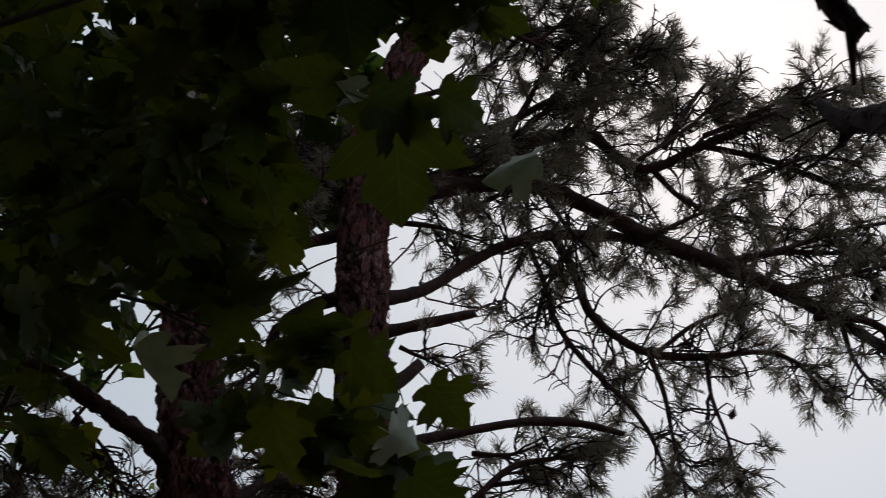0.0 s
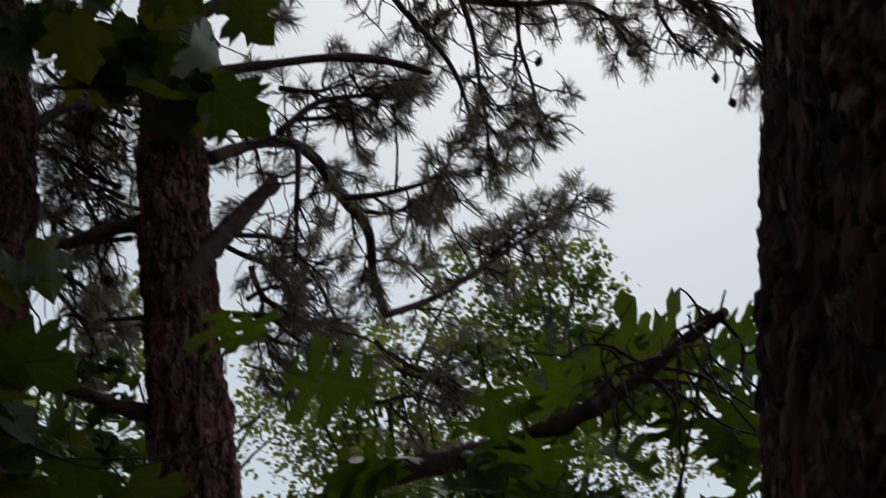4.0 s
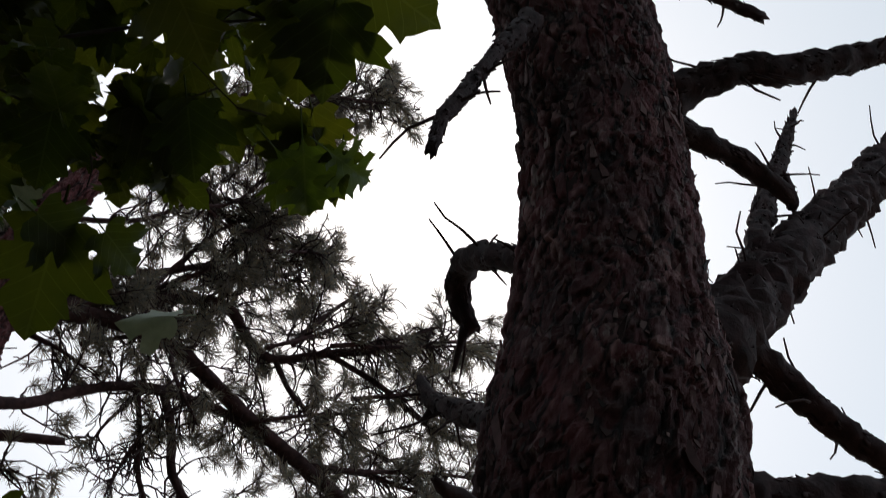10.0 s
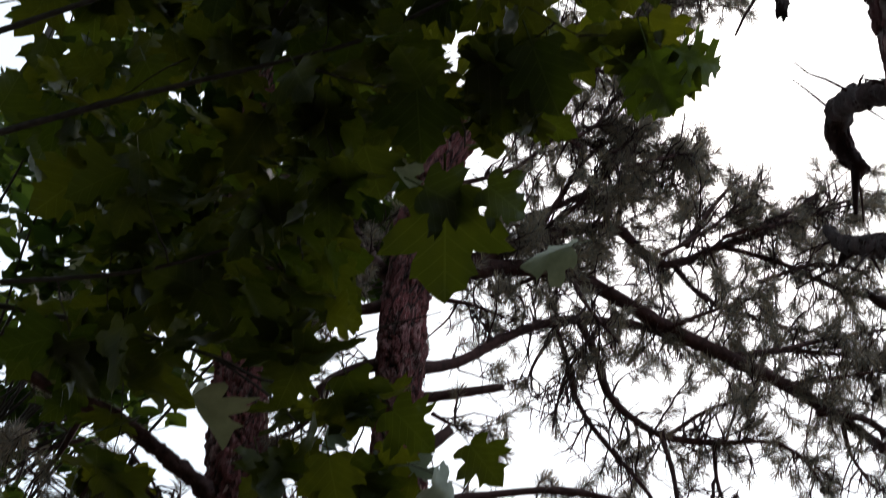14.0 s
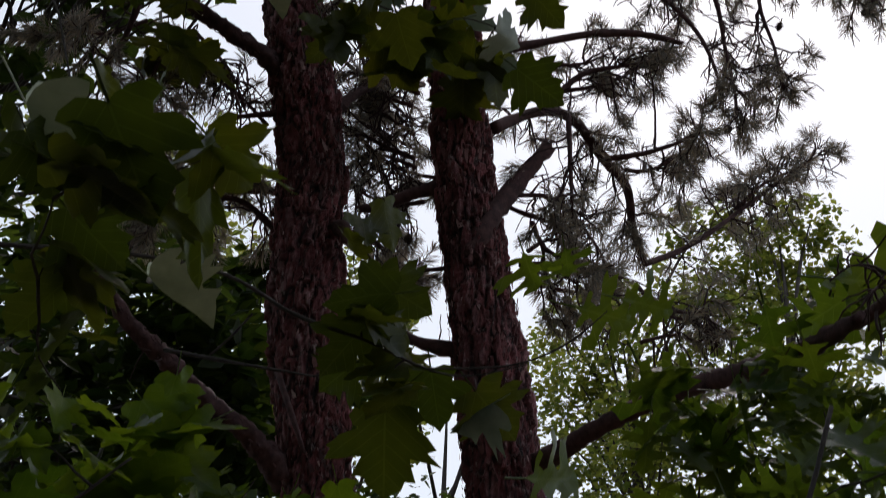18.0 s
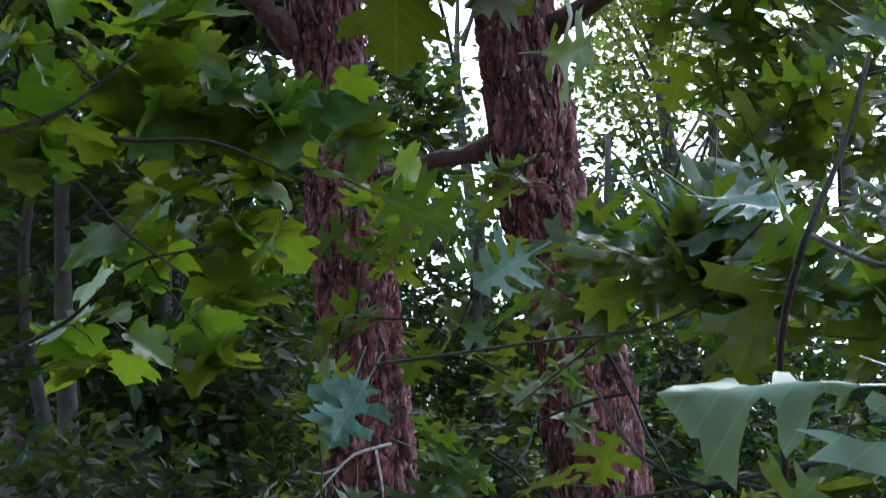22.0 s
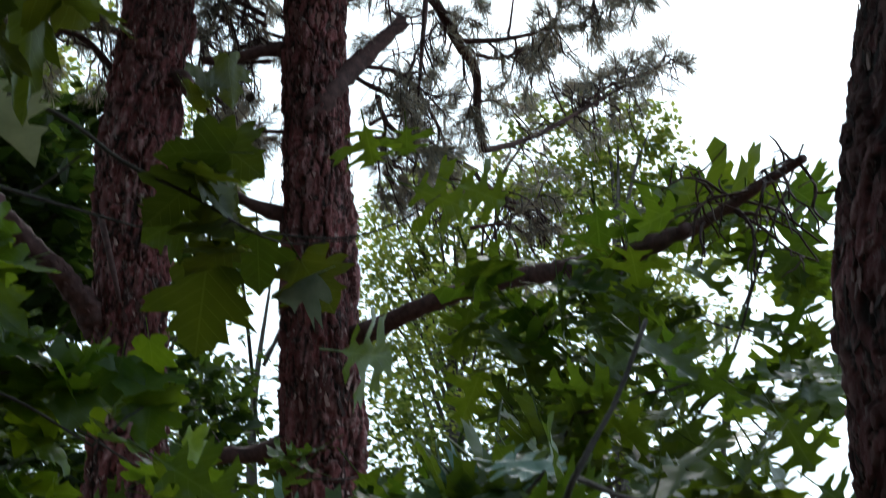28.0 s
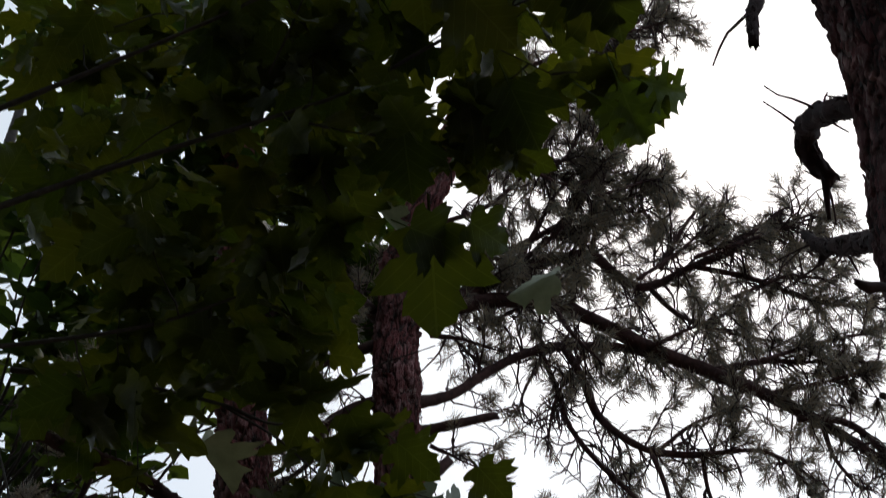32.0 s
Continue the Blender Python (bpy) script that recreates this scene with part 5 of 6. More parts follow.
TWIGS_LOW = [
    ('twig', [(-1.287, 2.469, 2.718, 0.0067), (-0.995, 2.585, 2.73, 0.0056), (-0.75, 2.658, 2.734, 0.0045), (-0.562, 2.713, 2.706, 0.0045), (-0.428, 2.764, 2.637, 0.0045), (-0.29, 2.798, 2.591, 0.0034), (-0.105, 2.835, 2.519, 0.0023), (0.085, 2.824, 2.542, 0.0011)]),
    ('twig', [(-0.786, 3.207, 2.736, 0.0056), (-0.639, 3.148, 2.683, 0.0045), (-0.497, 3.083, 2.631, 0.0034), (-0.421, 3.097, 2.62, 0.0023)]),
    ('twig', [(-0.664, 3.139, 2.695, 0.0034), (-0.615, 3.087, 2.711, 0.0034), (-0.554, 3.028, 2.747, 0.0023)]),
    ('twig', [(-1.059, 2.615, 2.25, 0.0067), (-0.862, 2.638, 2.16, 0.0045), (-0.734, 2.618, 2.123, 0.0045), (-0.568, 2.596, 2.106, 0.0034), (-0.395, 2.578, 2.02, 0.0023)]),
    ('twig', [(-1.064, 2.629, 2.182, 0.0056), (-0.866, 2.653, 2.08, 0.0045), (-0.75, 2.642, 1.963, 0.0034), (-0.635, 2.68, 1.869, 0.0023)]),
    ('twig', [(-1.122, 2.8, 1.71, 0.0056), (-0.926, 2.86, 1.808, 0.0045), (-0.771, 2.768, 1.906, 0.0034), (-0.614, 2.678, 1.925, 0.0023)]),
    ('twig', [(-0.962, 2.328, 2.065, 0.0045), (-0.786, 2.371, 2.126, 0.0034), (-0.655, 2.378, 2.222, 0.0023)]),
    ('twig', [(-0.176, 2.828, 2.533, 0.0023), (0.014, 2.829, 2.535, 0.0023), (0.134, 2.809, 2.572, 0.0023), (0.22, 2.778, 2.631, 0.0011)]),
]
MAPLE_LOW_CLUMPS = [
    ((-0.823, 2.436, 2.27), 0.137, 12),
    ((-0.855, 2.477, 2.096), 0.126, 10),
    ((-0.672, 2.72, 2.352), 0.126, 12),
    ((-0.656, 2.774, 2.18), 0.149, 14),
    ((-0.48, 2.8, 2.201), 0.08, 6),
    ((-0.288, 2.784, 2.624), 0.071, 4, "maple"),
    ((-0.223, 2.825, 2.534), 0.071, 4, "maple"),
    ((-0.821, 2.83, 2.212), 0.126, 12),
    ((-0.654, 2.868, 2.218), 0.126, 12),
    ((-0.515, 2.908, 2.145), 0.126, 12),
    ((-0.556, 2.814, 1.909), 0.121, 12),
    ((-0.769, 2.888, 1.953), 0.126, 10),
    ((-0.324, 2.68, 2.12), 0.095, 8),
    ((-0.279, 3.054, 2.039), 0.083, 6),
    ((-0.932, 3.121, 1.78), 0.137, 9),
    ((-0.667, 3.051, 1.772), 0.095, 6),
    ((-0.27, 3.322, 2.758), 0.118, 6, "maple"),
    ((-0.299, 3.214, 3.02), 0.071, 3, "maple"),
    ((-0.785, 2.635, 2.971), 0.178, 7, "maple"),
]
MAPLE_LOW_HEROES = [
    ("maple", (-0.526, 1.699, 2.425), (0.276, 0.586, -0.762), (0.097, -0.806, -0.584), 0.181),
    ("pale", (-0.684, 1.862, 2.514), (0.308, 0.583, -0.752), (-0.785, -0.29, -0.547), 0.198),
    ("maple", (-0.412, 1.838, 2.493), (0.409, 0.874, -0.262), (0.441, -0.441, -0.782), 0.141),
    ("pale", (-0.568, 2.267, 2.454), (0.654, 0.444, -0.612), (-0.575, -0.234, -0.784), 0.142),
    ("maple", (-0.635, 1.964, 2.438), (0.509, 0.73, -0.456), (0.32, -0.652, -0.687), 0.141),
    ("maple", (-0.321, 2.879, 2.652), (-0.628, 0.624, -0.466), (-0.268, -0.735, -0.622), 0.117),
    ("maple", (-0.196, 2.865, 2.705), (0.78, 0.522, -0.345), (0.307, -0.799, -0.516), 0.15),
    ("maple", (-0.142, 2.968, 2.505), (0.111, 0.595, -0.796), (0.053, -0.803, -0.593), 0.14),
    ("maple", (-0.01, 2.978, 2.47), (0.557, 0.605, -0.568), (0.226, -0.769, -0.598), 0.161),
    ("maple", (-0.255, 2.986, 2.39), (-0.057, 0.594, -0.803), (0.008, -0.804, -0.595), 0.21),
    ("pale", (-0.069, 2.959, 2.472), (-0.845, 0.457, -0.277), (-0.509, -0.847, 0.154), 0.119),
    ("maple", (-0.351, 2.916, 2.55), (-0.703, 0.642, -0.306), (-0.38, -0.703, -0.601), 0.128),
    ("oak", (0.325, 2.858, 2.672), (0.832, 0.554, 0.009), (0.506, -0.754, -0.419), 0.161),
    ("oak", (0.149, 2.835, 2.765), (0.17, 0.942, -0.289), (0.238, -0.324, -0.916), 0.117),
    ("young", (-0.345, 2.782, 2.162), (0.81, 0.52, -0.271), (0.468, -0.852, -0.237), 0.125),
    ("young", (-0.236, 3.143, 2.131), (0.491, 0.87, -0.033), (0.851, -0.487, -0.196), 0.128),
    ("young", (-0.286, 3.151, 2.065), (0.552, 0.787, -0.274), (0.658, -0.614, -0.435), 0.117),
    ("young", (-0.564, 2.926, 1.899), (-0.012, 0.407, -0.913), (-0.004, -0.914, -0.407), 0.13),
    ("young", (-0.475, 2.936, 1.933), (0.374, 0.688, -0.622), (0.314, -0.725, -0.613), 0.12),
    ("maple", (0.157, 3.06, 3.561), (0.661, 0.471, -0.585), (0.036, -0.798, -0.601), 0.129),
    ("maple", (0.137, 3.164, 3.399), (0.777, 0.404, -0.483), (0.067, -0.816, -0.574), 0.154),
    ("pale", (0.064, 3.101, 3.499), (0.55, 0.825, 0.127), (0.681, -0.356, -0.64), 0.128),
    ("maple", (-0.204, 3.085, 3.492), (0.222, 0.684, -0.695), (-0.064, -0.701, -0.71), 0.154),
]
TWIGS_OAK = [
    ("twig", [(0.137, 1.149, 1.533, 0.0028), (0.13, 1.101, 1.637, 0.0028), (0.141, 1.043, 1.712, 0.0027), (0.18, 1.077, 1.78, 0.0022), (0.214, 1.104, 1.863, 0.002)]),
    ("twig", [(0.15, 1.065, 1.719, 0.003), (0.171, 0.961, 1.685, 0.002), (0.203, 0.85, 1.667, 0.002)]),
    ("twig", [(-0.119, 1.59, 1.479, 0.002), (-0.002, 1.491, 1.501, 0.002), (0.103, 1.333, 1.526, 0.002), (0.164, 1.172, 1.548, 0.003), (0.197, 0.96, 1.575, 0.003)]),
    ("twig", [(0.017, 1.492, 1.62, 0.002), (0.048, 1.39, 1.553, 0.002), (0.103, 1.333, 1.523, 0.002)]),
    ("twig", [(0.43, 1.105, 1.589, 0.002), (0.346, 1.084, 1.579, 0.002), (0.271, 1.056, 1.589, 0.002), (0.169, 0.98, 1.605, 0.001)]),
    ("twig", [(0.625, 3.132, 2.093, 0.005), (0.798, 3.061, 2.227, 0.004), (0.894, 2.991, 2.381, 0.003), (0.947, 2.896, 2.615, 0.003), (1.005, 2.785, 2.827, 0.002)]),
    ("twig", [(0.886, 3.01, 2.322, 0.003), (0.738, 3.074, 2.238, 0.003), (0.436, 3.142, 2.221, 0.003)]),
    ("twig", [(1.074, 3.455, 2.633, 0.004), (1.095, 3.414, 2.748, 0.003), (0.996, 3.408, 2.85, 0.003)]),
    ("twig", [(-0.243, 1.892, 1.667, 0.002), (-0.034, 1.701, 1.679, 0.002), (0.089, 1.494, 1.684, 0.002), (0.18, 1.273, 1.743, 0.002)]),
    ("twig", [(0.162, 1.265, 1.763, 0.002), (0.14, 1.476, 1.733, 0.002), (0.07, 1.687, 1.699, 0.002), (-0.056, 1.895, 1.608, 0.001)]),
]
OAK_CLUMPS = [
    ((-0.012, 2.819, 2.033), 0.066, 4),
    ((-0.088, 2.581, 1.856), 0.079, 6),
    ((0.033, 2.195, 1.772), 0.093, 10),
    ((0.097, 1.576, 1.767), 0.061, 8),
    ((0.16, 1.467, 1.765), 0.057, 7),
    ((-0.149, 2.59, 1.728), 0.089, 6),
    ((0.018, 2.593, 1.647), 0.099, 7),
    ((0.346, 2.269, 1.95), 0.107, 9),
    ((0.471, 2.238, 1.978), 0.107, 9),
    ((0.331, 1.432, 1.747), 0.063, 7),
    ((0.197, 1.469, 1.679), 0.057, 6),
    ((0.23, 1.156, 1.658), 0.041, 5),
    ((-0.296, 2.694, 1.923), 0.083, 6),
    ((-0.36, 2.702, 1.779), 0.073, 5),
    ((-0.147, 2.463, 1.515), 0.113, 7),
    ((-0.278, 2.448, 1.396), 0.094, 6),
    ((0.039, 2.457, 1.419), 0.113, 7),
    ((0.233, 2.178, 1.411), 0.101, 7),
    ((0.226, 1.362, 1.5), 0.059, 5),
    ((0.372, 2.262, 1.979), 0.089, 7),
    ((0.543, 2.221, 1.998), 0.098, 8),
    ((0.433, 1.507, 1.789), 0.067, 7),
    ((0.743, 2.144, 2.063), 0.08, 6),
    ((0.618, 2.173, 2.116), 0.098, 7),
    ((0.435, 1.307, 1.644), 0.053, 5),
    ((0.392, 1.429, 1.568), 0.063, 5),
    ((0.509, 1.384, 1.49), 0.052, 4),
    ((-0.425, 2.83, 1.633), 0.098, 5),
    ((-0.455, 2.821, 1.403), 0.109, 6),
    ((0.453, 3.137, 2.535), 0.142, 9),
    ((0.65, 3.076, 2.599), 0.129, 8),
    ((0.828, 3.062, 2.501), 0.142, 9),
    ((0.942, 2.949, 2.714), 0.09, 6),
    ((1.066, 3, 2.448), 0.103, 6),
    ((0.691, 3.142, 2.354), 0.155, 9),
    ((0.443, 3.199, 2.325), 0.129, 7),
    ((1.031, 3.071, 2.232), 0.116, 6),
    ((1.054, 3.435, 2.968), 0.103, 4),
    ((0.882, 3.485, 2.96), 0.09, 3),
    ((0.805, 3.569, 2.774), 0.142, 7),
    ((1.174, 3.41, 2.932), 0.077, 4),
    ((1.253, 3.452, 2.734), 0.065, 3),
    ((0.926, 3.329, 2.817), 0.116, 5),
    ((0.416, 3.05, 2.388), 0.112, 8),
    ((0.533, 3.007, 2.462), 0.112, 8),
    ((0.657, 2.851, 2.425), 0.119, 9),
    ((0.542, 2.924, 2.265), 0.131, 9),
    ((0.746, 2.873, 2.267), 0.107, 7),
    ((1.021, 2.824, 2.583), 0.074, 4),
    ((1.062, 2.907, 2.272), 0.074, 5),
    ((0.136, 1.948, 1.86), 0.076, 3),
    ((0.263, 1.925, 1.898), 0.084, 4),
    ((0.352, 1.813, 1.835), 0.073, 3),
    ((0.177, 1.752, 1.738), 0.069, 3),
    ((0.284, 1.633, 1.714), 0.065, 3),
    ((0.055, 2.162, 1.806), 0.076, 3),
    ((0.383, 2.186, 2.046), 0.088, 3),
    ((0.489, 2.155, 2.079), 0.079, 3),
    ((0.165, 1.171, 1.695), 0.037, 4),
    ((0.128, 1.475, 1.756), 0.052, 5),
    ((0.073, 1.876, 1.821), 0.058, 5),
]
OAK_HEROES = [
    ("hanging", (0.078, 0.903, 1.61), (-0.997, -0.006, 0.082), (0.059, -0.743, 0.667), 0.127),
    ("sheened", (0.159, 0.866, 1.547), (-0.115, -0.14, -0.984), (0.024, -0.99, 0.138), 0.124),
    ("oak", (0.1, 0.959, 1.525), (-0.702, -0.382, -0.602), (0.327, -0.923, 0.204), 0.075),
    ("sheened", (0.184, 0.86, 1.602), (0.601, -0.748, -0.281), (-0.28, -0.55, 0.78), 0.079),
    ("sheened", (-0.297, 2.193, 1.616), (-0.463, -0.367, -0.807), (0.216, -0.929, 0.299), 0.116),
    ("sheened", (0.11, 1.471, 1.783), (-0.791, -0.391, -0.471), (0.369, -0.919, 0.143), 0.084),
    ("sheened", (0.16, 1.361, 1.788), (0.632, -0.756, -0.173), (-0.28, -0.55, 0.78), 0.088),
    ("sheened", (0.176, 1.166, 1.691), (0.536, -0.803, -0.26), (-0.28, -0.55, 0.78), 0.084),
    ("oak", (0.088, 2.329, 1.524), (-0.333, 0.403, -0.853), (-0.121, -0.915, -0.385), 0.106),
    ("sheened", (-0.311, 2.198, 1.613), (-0.321, -0.356, -0.877), (0.02, -0.929, 0.37), 0.124),
    ("sheened", (-0.068, 1.594, 1.756), (-0.717, -0.547, -0.431), (0.449, -0.836, 0.315), 0.084),
    ("sheened", (0.102, 1.485, 1.764), (0.161, -0.33, -0.93), (-0.184, -0.936, 0.301), 0.089),
    ("sheened", (0.157, 1.473, 1.8), (0.613, -0.781, -0.121), (-0.28, -0.55, 0.78), 0.095),
    ("sheened", (0.187, 1.277, 1.694), (0.468, -0.877, -0.107), (-0.28, -0.55, 0.78), 0.086),
    ("sheened", (0.316, 1.247, 1.688), (0.468, -0.877, -0.107), (-0.28, -0.55, 0.78), 0.086),
    ("sheened", (0.319, 0.932, 1.64), (0.54, -0.764, -0.355), (-0.28, -0.55, 0.78), 0.077),
    ("sheened", (0.329, 0.929, 1.544), (0.65, -0.715, -0.257), (-0.699, -0.695, 0.169), 0.084),
    ("sheened", (0.26, 0.955, 1.586), (0.339, -0.903, -0.264), (-0.28, -0.55, 0.78), 0.081),
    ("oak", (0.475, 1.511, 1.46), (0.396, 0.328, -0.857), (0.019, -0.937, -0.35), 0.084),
    ("sheened", (-0.31, 2.312, 1.297), (0.476, -0.816, -0.327), (-0.75, -0.571, 0.334), 0.106),
    ("sheened", (-0.2, 2.466, 1.456), (0.333, -0.663, -0.671), (-0.432, -0.739, 0.516), 0.095),
    ("oak", (-0.193, 2.444, 1.937), (0.821, 0.421, -0.386), (0.339, -0.903, -0.264), 0.174),
    ("oak", (0.345, 2.271, 2.004), (0.67, 0.29, -0.683), (0.119, -0.951, -0.287), 0.123),
    ("oak", (0.557, 2.094, 1.969), (0.541, 0.309, -0.782), (0.072, -0.944, -0.323), 0.139),
    ("oak", (0.692, 2.045, 1.993), (0.67, 0.29, -0.683), (0.119, -0.951, -0.287), 0.124),
    ("oak", (0.752, 2.038, 1.905), (0.867, 0.257, -0.426), (0.191, -0.962, -0.193), 0.1),
    ("oak", (0.868, 2.958, 2.751), (0.965, 0.261, -0.003), (0.242, -0.902, -0.358), 0.261),
    ("oak", (0.727, 3.017, 2.707), (-0.7, 0.641, -0.315), (-0.44, -0.735, -0.517), 0.19),
    ("oak", (1.055, 2.896, 2.743), (0.878, 0.375, -0.296), (0.211, -0.86, -0.464), 0.154),
    ("oak", (1.034, 2.963, 2.592), (0.564, 0.53, -0.633), (0.096, -0.804, -0.587), 0.142),
    ("oak", (1.069, 3.013, 2.4), (0.69, 0.483, -0.54), (0.142, -0.821, -0.553), 0.142),
    ("oak", (0.62, 3.061, 2.659), (0.268, 0.604, -0.75), (-0.011, -0.777, -0.63), 0.201),
    ("oak", (0.783, 3.09, 2.452), (0.69, 0.483, -0.54), (0.142, -0.821, -0.553), 0.225),
    ("oak", (0.497, 3.152, 2.462), (-0.215, 0.65, -0.729), (-0.188, -0.76, -0.622), 0.213),
    ("oak", (0.363, 3.147, 2.545), (0.422, 0.571, -0.704), (0.045, -0.789, -0.613), 0.201),
    ("oak", (0.118, 3.215, 2.399), (0.578, 0.794, 0.187), (0.796, -0.497, -0.346), 0.238),
    ("oak", (1.103, 3.422, 2.963), (0.949, 0.293, -0.114), (0.201, -0.843, -0.499), 0.272),
    ("oak", (0.981, 3.472, 2.928), (-0.753, 0.613, -0.239), (-0.419, -0.727, -0.544), 0.213),
    ("oak", (1.245, 3.364, 2.982), (0.817, 0.537, -0.21), (0.315, -0.721, -0.617), 0.154),
    ("oak", (1.253, 3.448, 2.746), (0.508, 0.714, -0.481), (0.136, -0.618, -0.774), 0.154),
    ("oak", (0.907, 3.48, 2.958), (-0.824, 0.558, -0.102), (-0.445, -0.747, -0.494), 0.165),
    ("oak", (0.311, 3.578, 2.939), (0.878, 0.469, -0.09), (0.35, -0.76, -0.548), 0.213),
    ("oak", (0.106, 3.536, 3.058), (0.224, 0.943, -0.247), (0.055, -0.265, -0.963), 0.178),
]
sapling("maple_tree", (-2.1, 2.6), "young maple with broad dark green leaves overhead", "maple tree", TWIGS_MAPLE, MAPLE_CLUMPS + MAPLE_HANG_CLUMPS, MAPLE_HEROES, "maple", 5, 0.15)
sapling("maple_sapling", (-1.9, 3.2), "maple sapling with yellow-green toothed leaves", "maple sapling", TWIGS_LOW, MAPLE_LOW_CLUMPS, MAPLE_LOW_HEROES, "young", 6, 0.13)
sapling("oak_sapling", (0.2, 1.25), "oak sapling with deeply lobed glossy green leaves", "oak sapling", TWIGS_OAK, OAK_CLUMPS, OAK_HEROES, "oak", 7, 0.13, 0.011)


# ---- woodland behind ----
def foliage(rng, centre, radius, count, size, squash=0.85, sprays=0):
    """Loose leaves in a clump, as arrays of vertices and faces."""
    c = np.array(centre)
    d = rng.normal(size=(count, 3))
    d /= np.linalg.norm(d, axis=1)[:, None]
    p = c + d * (radius * rng.random(count) ** 0.5)[:, None] * np.array([1, 1, squash])
    if sprays:
        k = rng.integers(0, sprays, count)
        e = rng.normal(size=(sprays, 3))
        e *= (radius * rng.random(sprays) ** 0.4 / np.linalg.norm(e, axis=1))[:, None]
        p = c + e[k] + rng.normal(size=(count, 3)) * radius * np.array([0.17, 0.17, 0.11])
    n = rng.normal(size=(count, 3)) * 0.55 + np.array([0, -0.1, 1.0])
    n /= np.linalg.norm(n, axis=1)[:, None]
    t = rng.normal(size=(count, 3)) + np.array([0, 0, -0.5])
    t -= n * (t * n).sum(1)[:, None]
    t /= np.linalg.norm(t, axis=1)[:, None]
    s = np.cross(n, t)
    L = (size * rng.uniform(0.6, 1.25, count))[:, None]
    rows = [p - t * L * 0.5, p + s * L * 0.3 - t * L * 0.12 + n * L * 0.06, p + s * L * 0.26 + t * L * 0.2 + n * L * 0.06, p + t * L * 0.55, p - s * L * 0.26 + t * L * 0.2 + n * L * 0.06, p - s * L * 0.3 - t * L * 0.12 + n * L * 0.06]
    return np.stack(rows, 1).reshape(-1, 3)


def leafy(name, verts, parent, material=None):
    n = len(verts) // 6
    i = np.arange(n)[:, None] * 6
    faces = np.concatenate([i + [0, 1, 2, 3], i + [0, 3, 4, 5]], 0)
    ob = new(name, mesh_of(name, verts.tolist(), faces.tolist(), material or SHADED_LEAF, False))
    attach(ob, parent)
    ob["kind"] = "stuff"
    return ob


BUSH_CLUMPS = [
    ((-1.92, 6.673, 2.568), 0.535, 160),
    ((-1.657, 7.773, 2.572), 0.611, 160),
    ((-1.789, 6.776, 1.798), 0.481, 140),
    ((-1.265, 6.891, 1.663), 0.481, 140),
    ((-1.395, 4.805, 1.282), 0.382, 160),
    ((-1.199, 5.87, 1.142), 0.458, 150),
    ((-0.485, 8.916, 2.699), 0.481, 140),
    ((-0.426, 8.98, 1.946), 0.481, 120),
    ((-0.272, 7.983, 1.206), 0.428, 120),
    ((-1.226, 7.885, 2.215), 0.458, 120),
    ((1.006, 8.928, 1.789), 0.55, 140),
    ((1.673, 8.813, 2.047), 0.55, 140),
    ((1.983, 7.726, 1.747), 0.489, 140),
    ((1.11, 7.897, 1.163), 0.489, 140),
    ((1.516, 6.804, 1.214), 0.428, 140),
    ((1.798, 8.787, 1.044), 0.55, 140),
    ((2.763, 8.529, 1.075), 0.55, 130),
    ((-0.203, 7.983, 1.153), 0.489, 120),
    ((1.607, 9.831, 2.297), 0.611, 140),
    ((-2.358, 7.057, 4.248), 0.611, 140),
    ((-2.052, 7.355, 3.645), 0.611, 140),
    ((-0.556, 10.602, 4.056), 0.504, 90),
]
